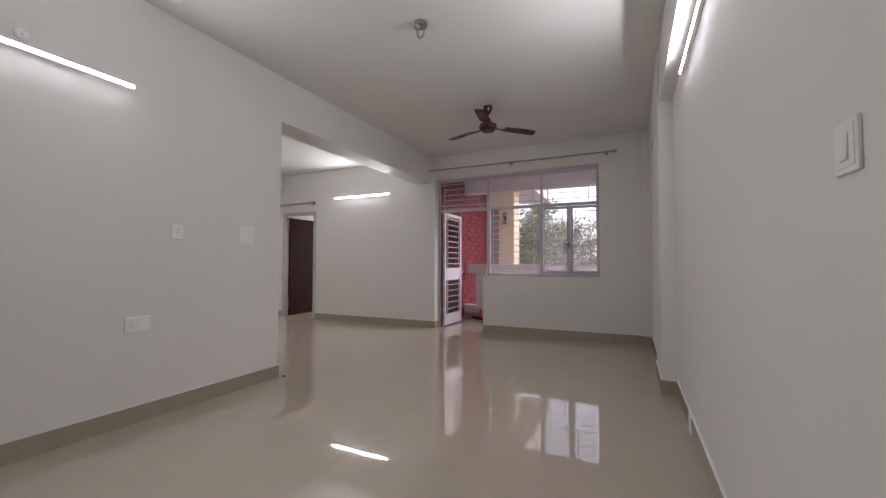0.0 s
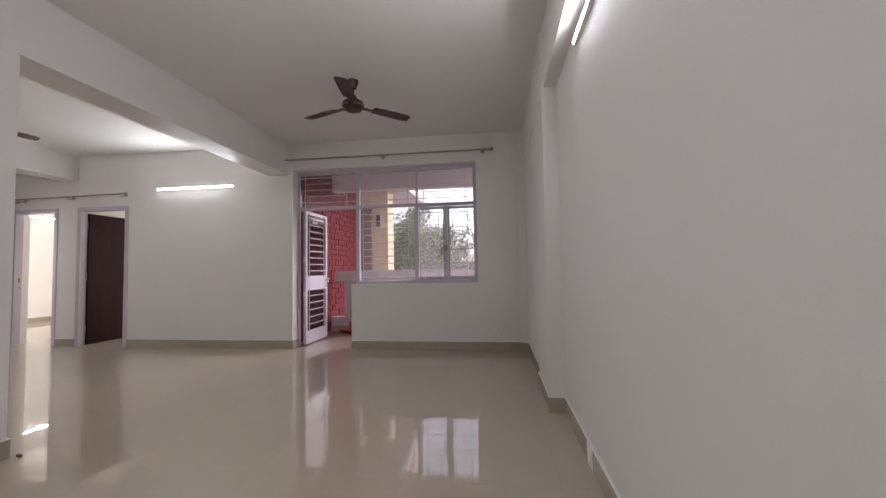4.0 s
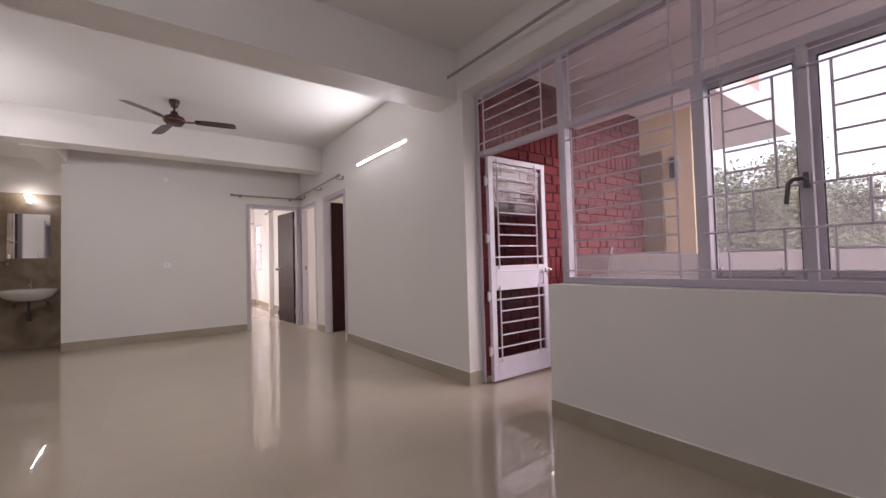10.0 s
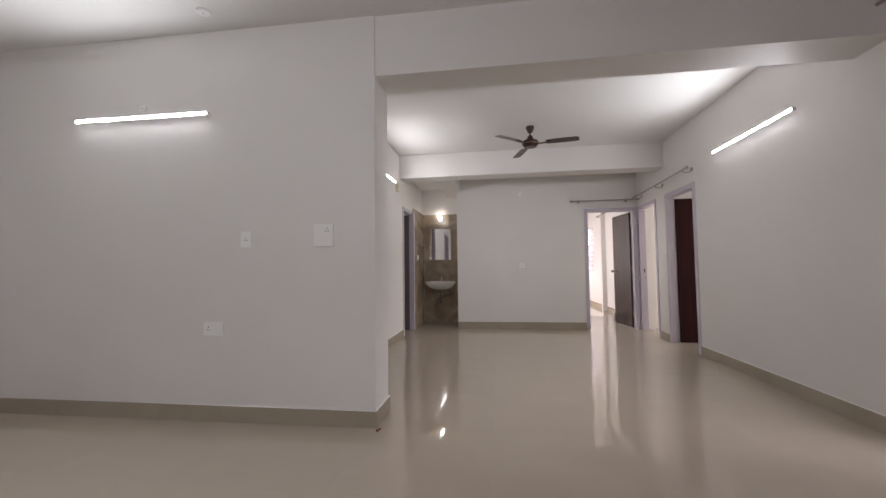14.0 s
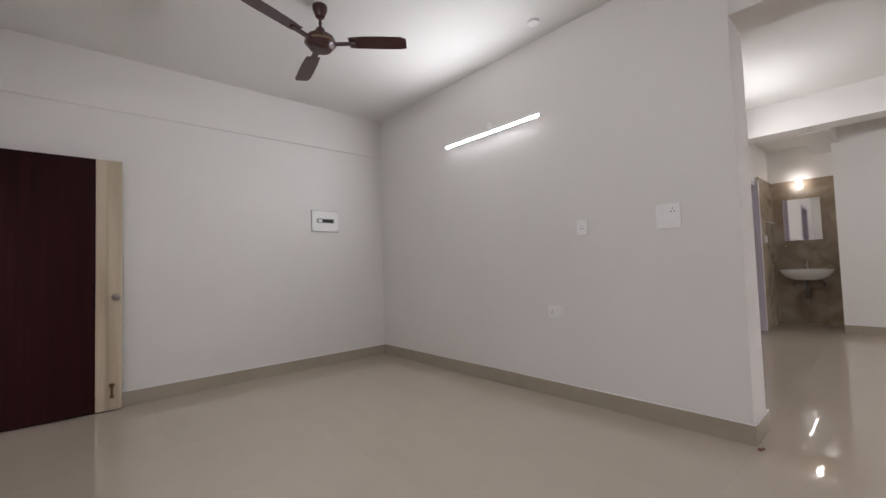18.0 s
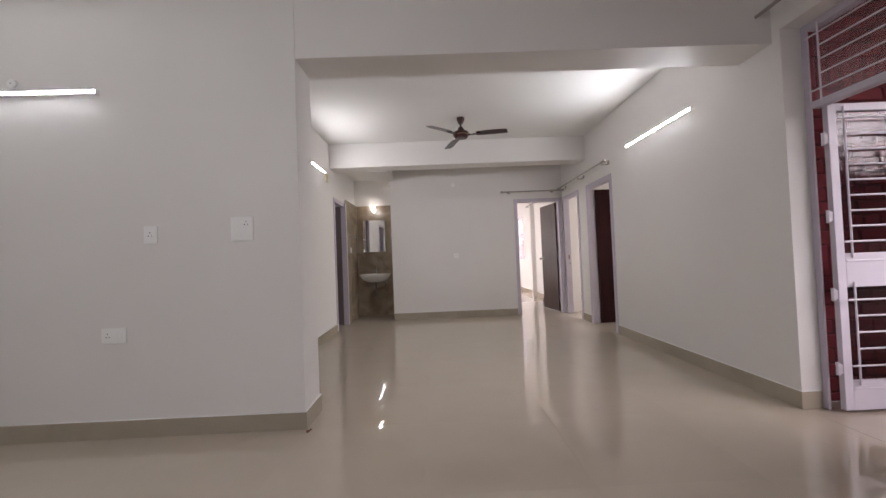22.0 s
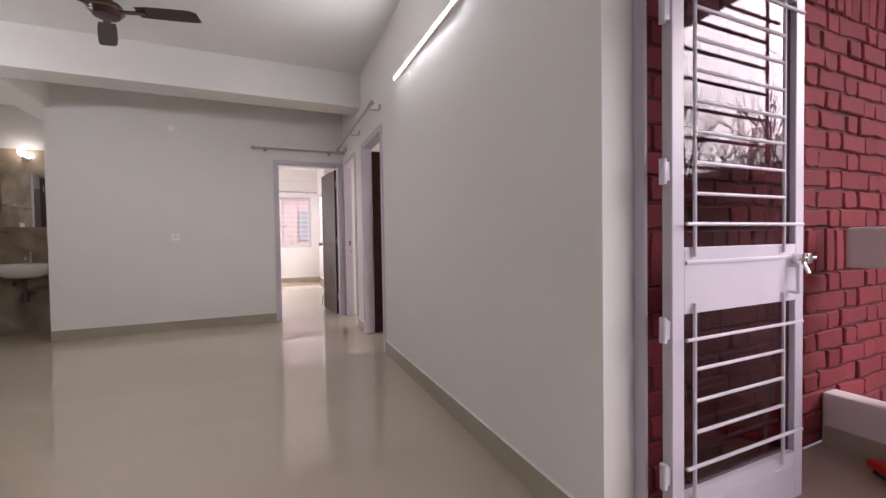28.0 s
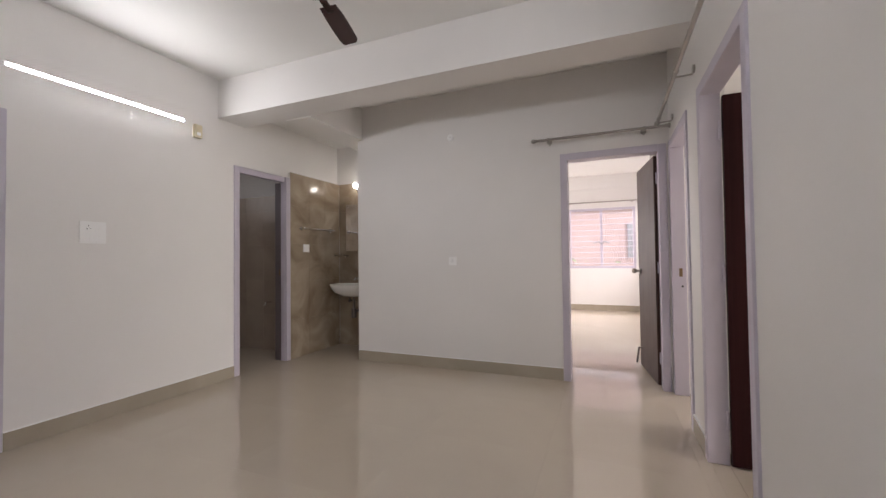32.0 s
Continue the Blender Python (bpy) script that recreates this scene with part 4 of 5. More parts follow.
def disc(name, label, p, way, r, mat=M_PLASTIC):
    d = thing(name, label, "junction box")
    p, w = Vector(p), Vector(way)
    bm = B()
    rod(bm, p, p + w * 0.012, r, 24)
    rod(bm, p + w * 0.012, p + w * 0.016, r * 0.8, 24)
    part("cover", bm, mat, d, "", True)
    part("screw", rod(B(), p + w * 0.016, p + w * 0.018, 0.004, 8), M_STEEL, d)


disc("ceiling_junction_cover", "round white junction cover on the ceiling", (-2.655, 1.722, CEIL), (0, 0, -1), 0.045)
disc("wall_junction_cover", "round white junction cover on the end wall", (WEST, 4.14, 2.428), (1, 0, 0), 0.035)
disc("wall_junction_cover", "round white junction cover above the tube light", SKEW @ Vector((PART, 1.05, 2.34)), (1, 0, 0), 0.03)
hk = thing("fan_hook", "bare metal fan hook box in the ceiling", "ceiling hook")
part("box", rod(B(), (-1.25, 2.695, CEIL), (-1.25, 2.695, CEIL - 0.03), 0.05, 20), M_STEEL, hk, "", True)
bm = B()
pipe(bm, [(-1.25 + 0.03 * math.cos(a), 2.695, CEIL - 0.075 + 0.045 * math.sin(a)) for a in [radians(q) for q in range(150, 400, 25)]], 0.007, 8)
pipe(bm, [(-1.275, 2.695, CEIL - 0.02), (-1.277, 2.695, CEIL - 0.06)], 0.007, 8)
part("hook", bm, M_STEEL, hk, "", True)
part("clamp", box(B(), -1.285, 2.64, CEIL - 0.06, -1.255, 2.69, CEIL - 0.03, 0.003), M_GREY, hk)

chip = thing("debris_chip", "small reddish brown brick chip on the floor by the partition", "debris")
bm = B()
bmesh.ops.create_icosphere(bm, subdivisions=1, radius=0.013, matrix=Matrix.Translation((PART + 0.045, PEND + 0.03, 0.008)))
bmesh.ops.create_icosphere(bm, subdivisions=1, radius=0.009, matrix=Matrix.Translation((PART + 0.02, PEND + 0.04, 0.006)))
for v in bm.verts:
    v.co.z = max(0.0005, v.co.z * 0.8)
    v.co.x += 0.004 * math.sin(v.co.y * 900)
part("chips", bm, M_CHIP, chip)

# ---- wash alcove ----
def tiled(name, axis, at, u0, u1, z1, out, pw=0.30, ph=0.45, t=0.008, mat=None, label="cloudy beige wall tiles beside the wash basin"):
    """A tiled dado: a bedding sheet and the tiles on it. axis: the way it runs; out: +1 or -1, the side it faces."""
    pad = B()
    d = 0.004 * out
    if axis == "x":
        box(pad, u0, at, 0, u1, at + d, z1)
    else:
        box(pad, at, u0, 0, at + d, u1, z1)
    bed = structure(name, pad, M_GROUT, label, "wall tiles")
    u = u0
    while u < u1 - 0.01:
        z, w = 0.0, min(pw, u1 - u)
        while z < z1 - 0.01:
            h = min(ph, z1 - z)
            bm = B()
            a, b = at + d, at + out * t
            if axis == "x":
                box(bm, u + 0.001, min(a, b), z + 0.001, u + w - 0.001, max(a, b), z + h - 0.001)
            else:
                box(bm, min(a, b), u + 0.001, z + 0.001, max(a, b), u + w - 0.001, z + h - 0.001)
            part("tile", bm, mat or M_TILEWALL, bed)
            z += ph
        u += pw


tiled("alcove_tiles_side", "x", TILE_Y, ALC_X + 0.008, DOOR_W[0] - 0.003, 2.19, 1)
tiled("alcove_tiles_back", "y", ALC_X, TILE_Y + 0.009, ALC_Y, 2.19, 1)

TOILET = "greyish brown wall tiles of the toilet"
tiled("toilet_tiles_west", "y", -7.6, 0.56, SOUTH - 0.13, 2.0, 1, mat=M_PALETILE, label=TOILET)
tiled("toilet_tiles_south", "x", 0.55, -7.59, -5.63, 1.88, 1, mat=M_PALETILE, label=TOILET)
tiled("toilet_tiles_east", "y", -5.62, 0.56, SOUTH - 0.13, 2.0, -1, mat=M_PALETILE, label=TOILET)

BASIN_Y = 2.59
basin = thing("wash_basin", "white ceramic wall-hung wash basin with bottle trap", "wash basin")
bm = B()
seg, rings = 28, []
for s, depth, z in ((1.0, 0.0, 0.84), (1.0, 0.0, 0.825), (0.96, 0.0, 0.79), (0.80, 0.02, 0.73), (0.5, 0.06, 0.685), (0.2, 0.09, 0.675)):
    ring = []
    for k in range(seg):
        a = 2 * math.pi * k / seg
        x = 0.21 + 0.21 * math.copysign(abs(math.cos(a)) ** 0.75, math.cos(a)) * s - depth * 0.3
        y = 0.30 * math.copysign(abs(math.sin(a)) ** 0.8, math.sin(a)) * s
        ring.append(bm.verts.new((ALC_X + 0.012 + max(0.0, x), BASIN_Y + y, z)))
    rings.append(ring)
inner = []
for s, z in ((0.92, 0.842), (0.86, 0.83), (0.7, 0.76), (0.35, 0.72), (0.08, 0.712)):
    inner.append([bm.verts.new((ALC_X + 0.012 + 0.225 + 0.17 * math.cos(2 * math.pi * k / seg) * s, BASIN_Y + 0.265 * math.sin(2 * math.pi * k / seg) * s, z)) for k in range(seg)])
for a, b in [*zip(rings, rings[1:]), *zip(inner, inner[1:]), (inner[0], rings[0])]:
    for k in range(seg):
        bm.faces.new((a[k], a[(k + 1) % seg], b[(k + 1) % seg], b[k]))
bm.faces.new(rings[-1]), bm.faces.new(inner[-1])
bmesh.ops.recalc_face_normals(bm, faces=bm.faces)
part("bowl", bm, M_CERAMIC, basin, "", True)
tap = B()
rod(tap, (ALC_X + 0.07, BASIN_Y, 0.835), (ALC_X + 0.07, BASIN_Y, 0.93), 0.018, 16)
pipe(tap, [(ALC_X + 0.07, BASIN_Y, 0.90), (ALC_X + 0.16, BASIN_Y, 0.915), (ALC_X + 0.18, BASIN_Y, 0.89)], 0.011)
rod(tap, (ALC_X + 0.07, BASIN_Y, 0.93), (ALC_X + 0.05, BASIN_Y, 0.975), 0.008, 10)
part("tap", tap, M_CHROME, basin, "chrome pillar tap", True)
trap = B()
pipe(trap, [(ALC_X + 0.2, BASIN_Y, 0.68), (ALC_X + 0.2, BASIN_Y, 0.5)], 0.016)
rod(trap, (ALC_X + 0.2, BASIN_Y, 0.52), (ALC_X + 0.2, BASIN_Y, 0.40), 0.032, 18)
pipe(trap, [(ALC_X + 0.2, BASIN_Y, 0.48), (ALC_X + 0.01, BASIN_Y, 0.48)], 0.016)
part("bottle_trap", trap, M_DARKSTEEL, basin, "chrome bottle trap", True)
for y in (BASIN_Y - 0.17, BASIN_Y + 0.17):
    v = B()
    rod(v, (ALC_X + 0.01, y, 0.6), (ALC_X + 0.07, y, 0.6), 0.014, 14)
    rod(v, (ALC_X + 0.05, y, 0.58), (ALC_X + 0.05, y, 0.64), 0.011, 12)
    pipe(v, [(ALC_X + 0.05, y, 0.64), (ALC_X + 0.06, (y + BASIN_Y) / 2, 0.7), (ALC_X + 0.08, BASIN_Y, 0.74)], 0.006, 8)
    part("angle_valve", v, M_DARKSTEEL, basin, "", True)

mirror = thing("wall_mirror", "frameless mirror on the tiles above the basin", "mirror")
part("glass", box(B(), ALC_X + 0.010, 2.34, 1.27, ALC_X + 0.016, 2.775, 1.90, 0.001), M_MIRROR, mirror)
for y in (2.37, 2.745):
    for z in (1.30, 1.87):
        part("mirror_screw", rod(B(), (ALC_X + 0.016, y, z), (ALC_X + 0.022, y, z), 0.009, 12), M_CHROME, mirror)
shelf = thing("glass_shelf", "small glass shelf with chrome brackets on the tiles", "shelf")
part("shelf_board", box(B(), ALC_X + 0.02, 2.225, 1.205, ALC_X + 0.13, 2.39, 1.213, 0.002), M_CLEARGLASS, shelf)
for y in (2.25, 2.36):
    v = B()
    rod(v, (ALC_X + 0.008, y, 1.195), (ALC_X + 0.06, y, 1.195), 0.012, 12)
    part("bracket", v, M_CHROME, shelf, "", True)
rail = thing("towel_rail", "chrome towel rail on the tiled wall", "towel rail")
part("rail", rod(B(), (-7.42, TILE_Y + 0.07, 1.54), (-8.0, TILE_Y + 0.07, 1.54), 0.012), M_CHROME, rail, "", True)
for x in (-7.44, -7.98):
    v = B()
    rod(v, (x, TILE_Y + 0.008, 1.54), (x, TILE_Y + 0.022, 1.54), 0.026, 18)
    rod(v, (x, TILE_Y + 0.02, 1.54), (x, TILE_Y + 0.082, 1.54), 0.012, 12)
    part("post", v, M_CHROME, rail, "", True)
holder = thing("soap_holder", "small chrome holder on the tiled wall", "soap dish")
v = B()
rod(v, (-8.08, TILE_Y + 0.008, 1.23), (-8.08, TILE_Y + 0.05, 1.23), 0.012, 12)
pipe(v, [(-8.02, TILE_Y + 0.05, 1.23), (-8.02, TILE_Y + 0.13, 1.23), (-8.14, TILE_Y + 0.13, 1.23), (-8.14, TILE_Y + 0.05, 1.23), (-8.02, TILE_Y + 0.05, 1.23)], 0.005, 8)
part("ring", v, M_CHROME, holder, "", True)
lamp = thing("wall_lamp", "lit round bulb on a chrome holder above the mirror", "wall lamp")
v = B()
rod(v, (ALC_X + 0.008, 2.565, 2.085), (ALC_X + 0.02, 2.565, 2.085), 0.04, 20)
pipe(v, [(ALC_X + 0.02, 2.565, 2.085), (ALC_X + 0.07, 2.565, 2.085), (ALC_X + 0.09, 2.565, 2.105)], 0.012)
part("holder", v, M_CHROME, lamp, "", True)
v = B()
bmesh.ops.create_uvsphere(v, u_segments=20, v_segments=14, radius=0.035, matrix=Matrix.Translation((ALC_X + 0.105, 2.565, 2.135)))
part("bulb", v, M_BULB, lamp, "glowing bulb", True)
pipe_t = thing("wall_pipe_stub", "short chrome tap on the toilet wall", "tap")
part("tap_body", pipe(B(), [(-7.59, 1.6, 0.62), (-7.5, 1.6, 0.62), (-7.48, 1.6, 0.58)], 0.012), M_CHROME, pipe_t, "", True)
drain = thing("floor_drain", "round metal floor drain in the toilet", "drain")
part("grating", rod(B(), (-6.9, 1.25, 0.0), (-6.9, 1.25, 0.006), 0.05, 20), M_STEEL, drain)

# ---- bedroom window and what lies outside it ----
bw = thing("window_2", "two-sash bedroom window with a horizontal bar grille", "window", kind="structure")
BX0 = -12.97
for y0, y1, z0, z1 in ((4.86, 4.91, 0.9, 2.2), (6.15, 6.2, 0.9, 2.2), (5.505, 5.555, 0.95, 2.15), (4.91, 6.15, 0.9, 0.95), (4.91, 6.15, 2.15, 2.2)):
    part("window_frame", box(B(), BX0, y0, z0, BX0 + 0.05, y1, z1, 0.003), M_LILAC, bw)
for k in range(10):
    z = 1.0 + k * 0.12
    part("grille_bar", rod(B(), (BX0 + 0.06, 4.88, z), (BX0 + 0.06, 6.18, z), 0.006, 8), M_GATE, bw, "", True)
for y0, y1 in ((4.91, 5.505), (5.555, 6.15)):
    p = part("pane", box(B(), BX0 + 0.02, y0, 0.95, BX0 + 0.024, y1, 2.15), M_CLEARGLASS, bw)
    p.visible_shadow = False
for s in (-1, 1):
    part("window_handle", pipe(B(), [(BX0 + 0.07, 5.53, 1.42), (BX0 + 0.1, 5.53 + s * 0.06, 1.48), (BX0 + 0.1, 5.53 + s * 0.16, 1.44)], 0.012), M_GREY, bw, "", True)

nw = thing("window_3", "narrow bedroom side window with a horizontal bar grille", "window", kind="structure")
for x0, x1, z0, z1 in ((-12.72, -12.68, 0.97, 2.25), (-11.99, -11.95, 0.97, 2.25), (-12.68, -11.99, 0.97, 1.01), (-12.68, -11.99, 2.21, 2.25), (-12.68, -11.99, 1.70, 1.735)):
    part("window_frame", box(B(), x0, 6.41, z0, x1, 6.455, z1, 0.003), M_LILAC, nw)
for k in range(9):
    part("grille_bar", rod(B(), (-12.71, 6.402, 1.08 + 0.12 * k), (-11.96, 6.402, 1.08 + 0.12 * k), 0.006, 8), M_GATE, nw, "", True)
for z0, z1 in ((1.01, 1.70), (1.735, 2.21)):
    part("pane", box(B(), -12.68, 6.43, z0, -11.99, 6.434, z1), M_CLEARGLASS, nw).visible_shadow = False

# ---- balcony ----
BRX, BRY0, BRY1, BRZ = -2.93, NORTH + 0.146, 9.33, 2.94
structure("balcony_floor", box(B(), BRX, NORTH + 0.23, -0.15, 1.6, 7.82, 0.0), M_FLOOR, "pale tile floor of the balcony", "floor")
structure("gate_threshold", box(B(), WIN[0], NORTH, -0.05, GATE_X - 0.02, NORTH + 0.23, 0.001), M_FLOOR, "flush tile threshold under the gate", "threshold")
structure("balcony_ceiling", box(B(), BRX - 0.3, NORTH + 0.231, BRZ, 3.2, 7.951, BRZ + 0.15), M_SLAB, "pinkish white balcony ceiling slab", "ceiling")
structure("balcony_beam", box(B(), BRX, 7.72, 2.53, 3.2, 7.95, BRZ, 0.02), M_SLAB, "pinkish white drop beam along the balcony front", "beam")
upper = thing("upper_balcony", "white balcony slab with railing and salmon wall of the flat above", "balcony", kind="structure")
part("slab", box(B(), -4.6, 7.953, BRZ, -1.97, 12.25, BRZ + 0.34, 0.006), M_SLAB, upper)
part("wall", box(B(), -4.6, 10.3, BRZ + 0.341, -2.35, 12.2, 6.2), M_ORANGE, upper, "salmon painted wall")
part("railing_post", box(B(), -2.03, 9.6, BRZ + 0.341, -1.99, 9.64, BRZ + 1.2, 0.003), M_CEMENT, upper)
for k in range(9):
    part("railing_bar", rod(B(), (-2.01, 9.62, BRZ + 0.42 + 0.09 * k), (-2.01, 10.3, BRZ + 0.42 + 0.09 * k), 0.012, 8), M_CEMENT, upper, "", True)
meter = thing("column_box", "small dark box fixed to the beige column", "box")
part("case", box(B(), -2.62, 9.44, 2.05, -2.52, 9.5, 2.34, 0.006), M_GREY, meter)
part("lid", box(B(), -2.612, 9.432, 2.06, -2.528, 9.44, 2.33, 0.003), M_DARK, meter)
PY0, PY1, PZ = 7.68, 7.80, 1.075
bm = B()
for x0, z0, x1, z1 in ((-2.668, 0, 1.6, 0.885), (-2.84, 0.885, 1.6, PZ), (BRX + 0.005, 0.0, -2.668, 0.26)):
    box(bm, x0, PY0, z0, x1, PY1, z1, 0.014)
box(bm, 1.5, NORTH + 0.23, 0, 1.6, PY0, PZ)
structure("balcony_parapet", bm, M_CEMENT, "white plastered balcony parapet with a notch by the brick wall", "parapet")
structure("baseboard", box(B(), BRX + 0.02, PY0 - 0.012, 0, 1.5, PY0, 0.1, 0.002), M_SKIRT, "beige tile skirting of the balcony parapet", "skirting")
structure("balcony_column", box(B(), -3.3, 9.50, -3.2, -2.36, 10.0, 3.3, 0.01), M_BEIGE, "beige painted outside column", "column")
structure("balcony_column_strip", box(B(), -3.3, 9.44, -3.2, -2.72, 9.497, 2.45, 0.006), M_BROWNPAINT, "brown painted strip beside the column", "column")

broom = thing("floor_wiper", "red floor wiper with a metal handle leaning on the parapet", "wiper")
a, b = Vector((-2.70, 7.57, 0.0)), Vector((-2.29, 7.33, 0.0))
d = (b - a).normalized()
side = Vector((-d.y, d.x, 0))
bm = B()
box(bm, 0, -0.03, 0.03, (b - a).length, 0.03, 0.065, 0.008)
bm.transform(Matrix((d, side, Vector((0, 0, 1)))).transposed().to_4x4())
bm.transform(Matrix.Translation(a))
part("head", bm, M_RED, broom, "red plastic head")
bm = box(B(), 0.005, -0.004, 0.0, (b - a).length - 0.005, 0.004, 0.032)
bm.transform(Matrix((d, side, Vector((0, 0, 1)))).transposed().to_4x4())
bm.transform(Matrix.Translation(a))
part("blade", bm, M_RUBBER, broom)
mid = (a + b) / 2
foot = mid + Vector((0, 0, 0.06))
tip = Vector((mid.x + 0.09, PY0 - 0.014, 1.16))
part("socket", rod(B(), foot, foot.lerp(tip, 0.13), 0.02, 14), M_RED, broom, "", True)
part("handle", rod(B(), foot.lerp(tip, 0.1), tip, 0.0125, 14), M_ALU, broom, "worn metal handle", True)

# ---- outside: ground, trees, neighbouring building ----
structure("ground", box(B(), -900, -900, -3.4, 900, 900, -3.2), M_GROUND, "dry bare ground below the flat", "ground")


def leafy_tree(x, y, h, spread, leaves, mat, seed, label, bare=False):
    """A tapered trunk with forked limbs and a loose crown of small leaves round the twigs."""
    rnd = random.Random(seed)
    tree = thing("tree", label, "tree", group="trees behind the balcony", at=pose(x, y, -3.2))
    bm, tips = B(), []

    def grow(p, d, length, r, level):
        q = p + d * length
        rod(bm, p, q, r, 7 if level < 2 else 4, r * 0.7)
        if level >= (5 if bare else 3):
            tips.append((p, q))
            return
        for _ in range(3 if level else 4):
            turn = Vector((rnd.uniform(-1, 1), rnd.uniform(-1, 1), rnd.uniform(-0.2, 0.8))) * spread
            grow(p.lerp(q, rnd.uniform(0.45, 1.0)), (d + turn).normalized(), length * rnd.uniform(0.6, 0.88), r * 0.62, level + 1)

    grow(Vector((0, 0, 0)), Vector((0.03, 0.02, 1)), h * 0.32, h * (0.009 if bare else 0.02), 0)
    part("trunk", bm, M_BARK, tree)
    if bare:
        return
    verts, faces = [], []
    for _ in range(leaves):
        p, q = tips[rnd.randrange(len(tips))]
        c = p.lerp(q, rnd.random() * 1.2) + Vector((rnd.gauss(0, 0.28), rnd.gauss(0, 0.28), rnd.gauss(0, 0.22)))
        u = Vector((rnd.gauss(0, 1), rnd.gauss(0, 1), rnd.gauss(0, 0.6))).normalized()
        v = u.cross(Vector((rnd.gauss(0, 1), rnd.gauss(0, 1), rnd.gauss(0, 1)))).normalized()
        s = rnd.uniform(0.045, 0.10)
        n = len(verts)
        verts += [c - u * s, c + v * s * 0.45, c + u * s, c - v * s * 0.45]
        faces.append((n, n + 1, n + 2, n + 3))
    mesh = bpy.data.meshes.new("crown")
    mesh.from_pydata(verts, [], faces)
    mesh.materials.append(mat)
    crown = new("crown", mesh)
    crown.parent = tree


leafy_tree(-2.2, 18.0, 8.0, 0.8, 24000, M_LEAF2, 3, "leafy green tree with a loose crown")
leafy_tree(-5.4, 20.0, 9.5, 0.75, 24000, M_LEAF, 5, "tall dark green leafy tree")
leafy_tree(-8.6, 23.0, 9.5, 0.75, 22000, M_LEAF, 8, "leafy green tree with a broad crown")
leafy_tree(0.2, 23.0, 7.6, 0.8, 22000, M_LEAF2, 11, "leafy pale green tree")
leafy_tree(-3.6, 26.0, 9.0, 0.8, 22000, M_LEAF, 12, "leafy green tree behind the others")
leafy_tree(9.0, 27.0, 7.5, 0.8, 14000, M_LEAF, 13, "leafy green tree behind the bare ones")
leafy_tree(0.6, 16.5, 8.8, 0.6, 0, M_LEAF, 14, "bare grey tree without leaves", True)
leafy_tree(5.0, 16.0, 9.0, 0.6, 0, M_LEAF, 17, "bare grey tree without leaves", True)
leafy_tree(7.6, 19.0, 10.0, 0.6, 0, M_LEAF, 19, "bare grey tree without leaves", True)
leafy_tree(2.6, 17.0, 8.6, 0.6, 0, M_LEAF, 20, "bare grey tree without leaves", True)
leafy_tree(9.6, 18.0, 9.0, 0.6, 0, M_LEAF, 22, "bare grey tree without leaves", True)
leafy_tree(12.5, 21.5, 9.5, 0.6, 0, M_LEAF, 21, "bare grey tree without leaves", True)
leafy_tree(5.6, 20.5, 7.0, 0.8, 12000, M_LEAF, 23, "low leafy green tree beside the house")
house = thing("house", "low brown rendered house with a flat roof behind the trees", "house")
part("wall", box(B(), 3.5, 24.0, -3.2, 34.0, 32.0, 3.7), M_BROWNPAINT, house)
part("roof", box(B(), 3.2, 23.7, 3.701, 34.3, 32.3, 3.95, 0.03), M_CEMENT, house, "pale concrete roof slab")
leafy_tree(-16.9, 5.1, 5.7, 0.8, 5000, M_LEAF2, 25, "small green tree outside the bedroom window")
structure("boundary_wall", box(B(), -30, 17.8, -3.2, 40, 18.0, -1.2, 0.02), M_ORANGE, "low salmon boundary wall below the trees", "wall")

neighbour = thing("neighbour_building", "salmon and white neighbouring apartment block outside the bedroom", "building")
part("wall", box(B(), -22.0, -2, -3.2, -19.0, 14, 9), M_PALESALMON, neighbour)
for zz in (-1.8, 1.1, 4.0):
    part("band", box(B(), -19.0, -2, zz + 1.75, -18.8, 14, zz + 2.0), M_CEMENT, neighbour)
    for yy in (0.5, 3.4, 6.3, 9.2):
        part("window", box(B(), -19.0, yy, zz, -18.93, yy + 1.0, zz + 1.2, 0.01), M_GREY, neighbour)

# ---- floor tiles ----
floor_ob = bpy.data.objects["floor"]
TS = 0.8
tile_meshes = {}


def floor_tile(x0, y0, x1, y1):
    key = (round(x1 - x0, 3), round(y1 - y0, 3))
    if key not in tile_meshes:
        w, h = key[0] / 2 - 0.0002, key[1] / 2 - 0.0002
        mesh = bpy.data.meshes.new("floor_tile")
        b, e = 0.0003, 0.0001
        vs = [(-w, -h, -0.005), (w, -h, -0.005), (w, h, -0.005), (-w, h, -0.005), (-w, -h, -e), (w, -h, -e), (w, h, -e), (-w, h, -e), (-w + b, -h + b, 0), (w - b, -h + b, 0), (w - b, h - b, 0), (-w + b, h - b, 0)]
        fs = [(8, 9, 10, 11)] + [(k, (k + 1) % 4, 4 + (k + 1) % 4, 4 + k) for k in range(4)] + [(4 + k, 4 + (k + 1) % 4, 8 + (k + 1) % 4, 8 + k) for k in range(4)]
        mesh.from_pydata(vs, [], fs)
        mesh.materials.append(M_FLOOR)
        tile_meshes[key] = mesh
    ob = new("floor_tile", tile_meshes[key])
    ob.parent = floor_ob
    ob.location = ((x0 + x1) / 2, (y0 + y1) / 2, 0)


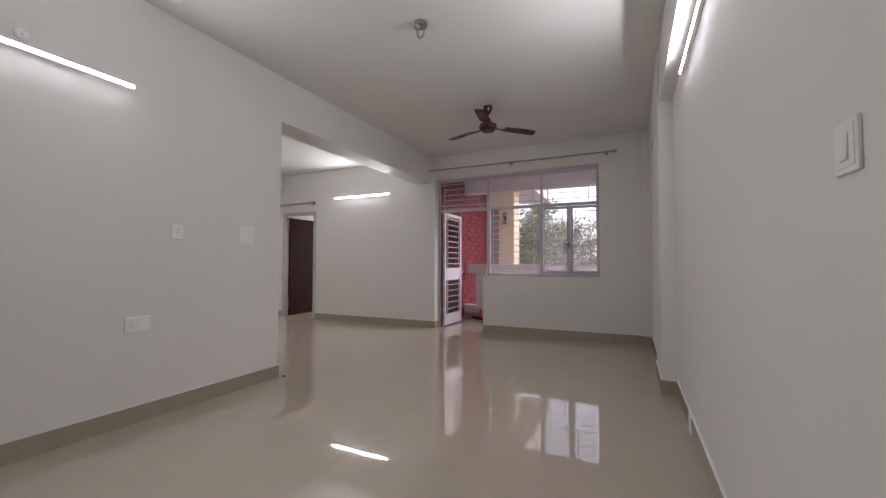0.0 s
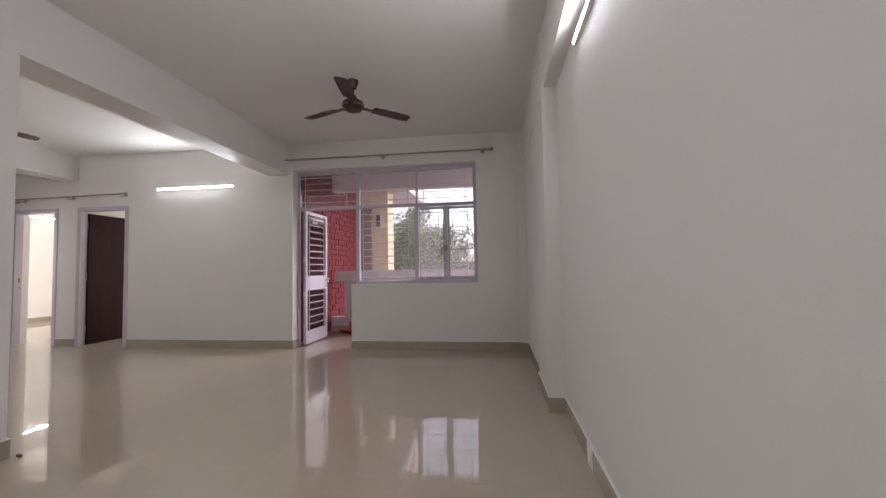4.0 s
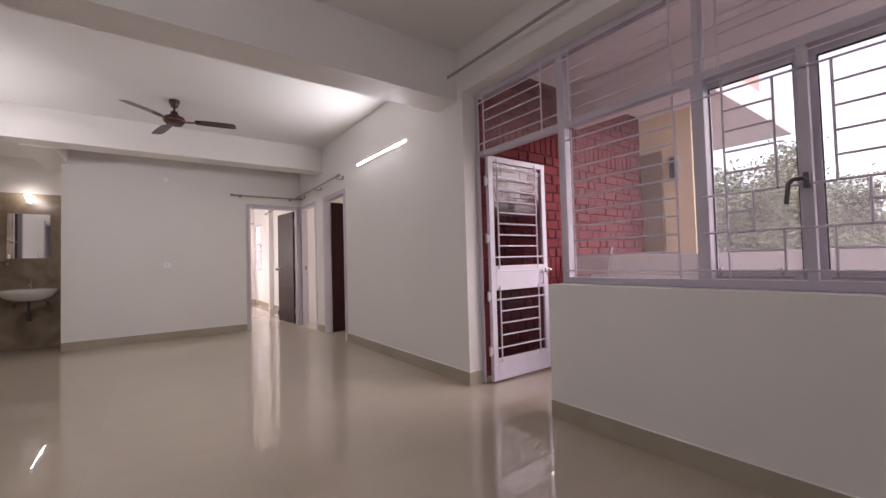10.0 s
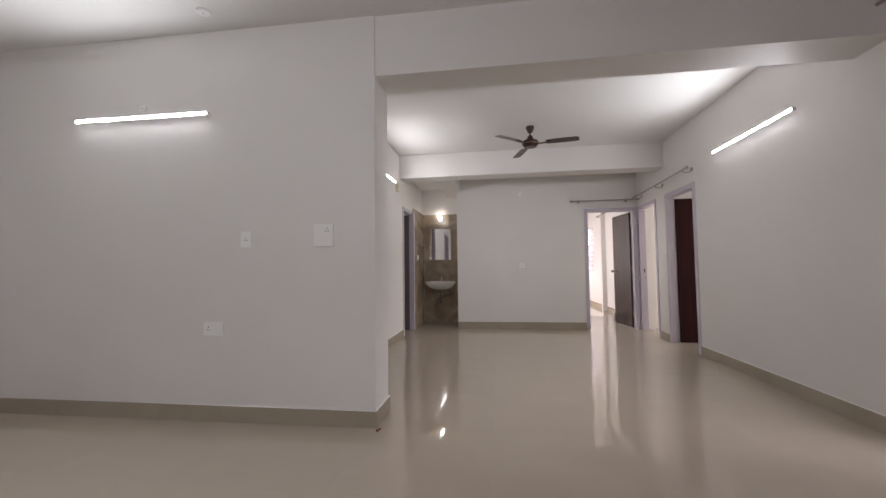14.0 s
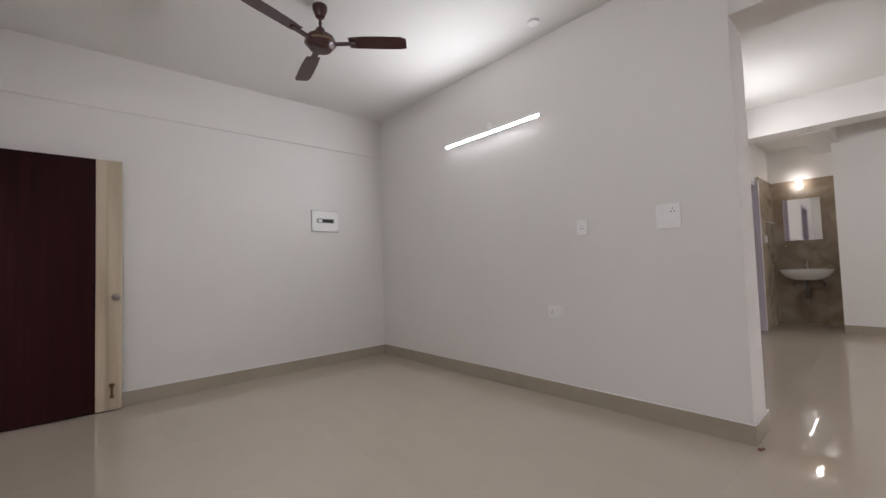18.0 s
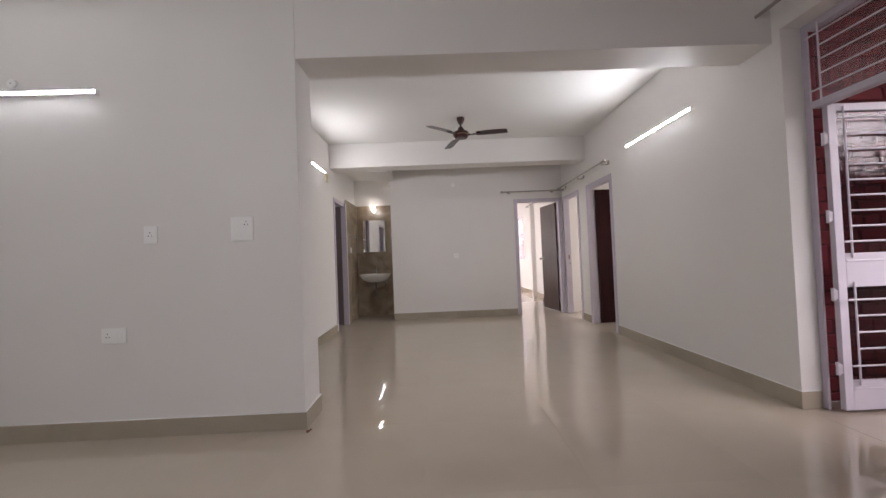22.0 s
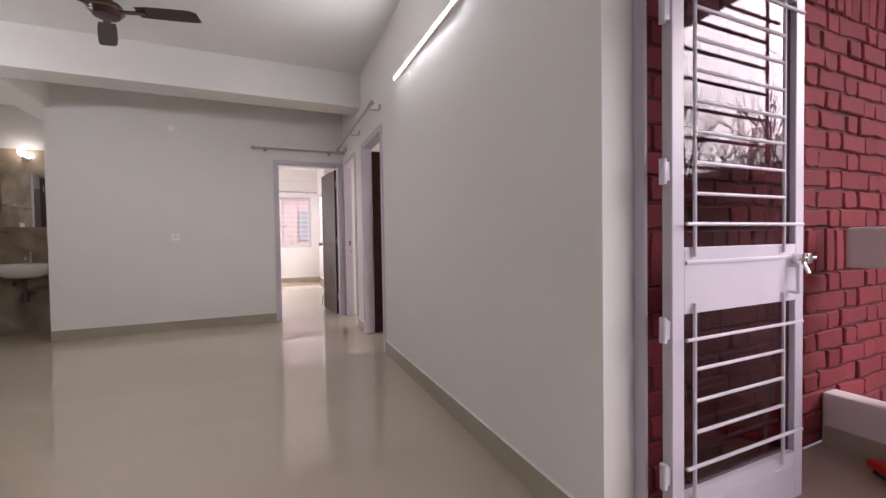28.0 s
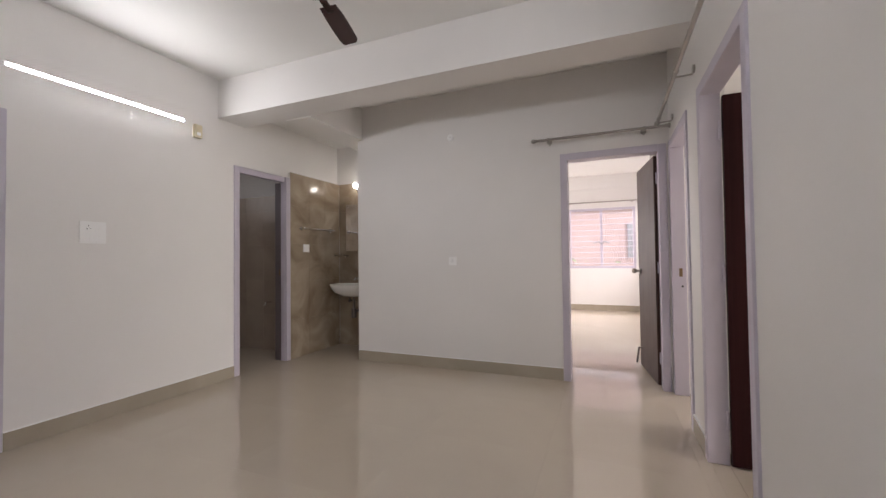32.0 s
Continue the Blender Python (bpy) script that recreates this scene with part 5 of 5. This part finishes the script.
def lay(x0, y0, x1, y1, ox=PART, oy=PEND):
    """Tiles over a rectangle, cut to it, on one grid."""
    i = math.floor((x0 - ox) / TS)
    while ox + i * TS < x1 - 1e-6:
        j = math.floor((y0 - oy) / TS)
        while oy + j * TS < y1 - 1e-6:
            a, b = max(x0, ox + i * TS), min(x1, ox + (i + 1) * TS)
            c, d2 = max(y0, oy + j * TS), min(y1, oy + (j + 1) * TS)
            if b - a > 0.004 and d2 - c > 0.004:
                floor_tile(a, c, b, d2)
            j += 1
        i += 1


lay(PART, BACK, RIGHT, NORTH)
lay(WEST, PEND, PART, NORTH)
lay(WEST, SOUTH, PBACK, PEND)
lay(ALC_X, SOUTH, WEST, ALC_Y)
lay(DOOR_B[0], NORTH, DOOR_B[1], NB)
lay(DOOR_C[0], NORTH, DOOR_C[1], NB)
lay(WEST, NB + 0.001, -3.25, NORTH + 0.23)
lay(WEST - 0.12, DOOR_A[0], WEST, DOOR_A[1])
lay(DOOR_W[0], SOUTH - 0.12, DOOR_W[1], SOUTH)
lay(DOOR_K[0], SOUTH - 0.12, DOOR_K[1], SOUTH)

# ---- brick wall, last ----
brick_wall = structure("brick_wall", box(box(B(), BRX - 0.028, BRY0, 0, BRX - 0.012, BRY1 - 0.01, BRZ), BRX - 0.27, NORTH + 0.232, 0, BRX - 0.0285, BRY1 - 0.01, BRZ), M_MORTAR, "red painted brick wall of the balcony with soldier courses", "brick wall")
rnd = random.Random(4)
brick_meshes = {}


def brick_mesh(w, h, v):
    """A worn flat-faced brick, w along the wall and h high, with chipped, slightly uneven edges."""
    key = (round(w, 2), round(h, 2), v)
    if key not in brick_meshes:
        r2 = random.Random(v * 31 + int(w * 1000))
        mesh = bpy.data.meshes.new("brick")
        c, t = 0.006, 0.014
        vs, fs = [], []
        edge = [(r2.uniform(-0.006, 0.006), r2.uniform(-0.0065, 0.0065)) for _ in range(10)]
        ring = ((-1, -1), (-0.35, -1), (0.35, -1), (1, -1), (1, 0), (1, 1), (0.35, 1), (-0.35, 1), (-1, 1), (-1, 0))
        for inset, x in ((0.0, -0.014), (0.0, t - 0.007), (c, t)):
            for (y, z), (dy, dz) in zip(ring, edge):
                vs.append((x, y * (w / 2 - inset) + dy, z * (h / 2 - inset) + dz))
        for a in (0, 10):
            fs += [(a + k, a + (k + 1) % 10, a + 10 + (k + 1) % 10, a + 10 + k) for k in range(10)]
        fs.append(tuple(range(20, 30)))
        mesh.from_pydata(vs, [], fs)
        mesh.materials.append(M_BRICK)
        brick_meshes[key] = mesh
    return brick_meshes[key]


laid, far_v, far_f = 0, [], []
z, row = 0.002, 0
JOINT = 0.013
while z < BRZ - 0.02:
    soldier = row in (9, 21)
    pitch = 0.066 if row == 0 else 0.222 if soldier else 0.098
    h = min(pitch, BRZ - z) - JOINT * 0.9
    y = BRY0 + 0.004 - (0.0 if soldier else 0.195 * (row % 2))
    k = 0
    while y < BRY1 - 0.02:
        w = rnd.uniform(0.07, 0.082) if soldier else (0.252, 0.112)[k % 2] + rnd.uniform(-0.008, 0.008)
        k += 1
        y0, y1 = max(y, BRY0 + 0.002), min(y + w, BRY1)
        y += w + JOINT + rnd.uniform(-0.003, 0.003)
        if y1 - y0 < 0.02:
            continue
        mesh = brick_mesh(y1 - y0, h, rnd.randrange(5))
        place = Matrix.Translation((BRX - 0.015 + rnd.uniform(-0.005, 0.005), (y0 + y1) / 2, z + pitch / 2 + rnd.uniform(-0.0015, 0.0015))) @ pose(0, 0, 0, rnd.uniform(-1.2, 1.2), rnd.uniform(-2.2, 2.2), rnd.uniform(-2.0, 2.0))
        if y1 < 8.3 and laid < 300:
            ob = new("brick", mesh)
            ob.parent = brick_wall
            ob.matrix_basis = place
            laid += 1
        else:
            n = len(far_v)
            far_v += [place @ v.co for v in mesh.vertices]
            far_f += [tuple(n + i for i in p.vertices) for p in mesh.polygons]
    z += pitch
    row += 1
mesh = bpy.data.meshes.new("far_bricks")
mesh.from_pydata(far_v, [], far_f)
mesh.materials.append(M_BRICK)
far = new("far_bricks", mesh)
far.parent = brick_wall
tagged(far, kind="stuff")
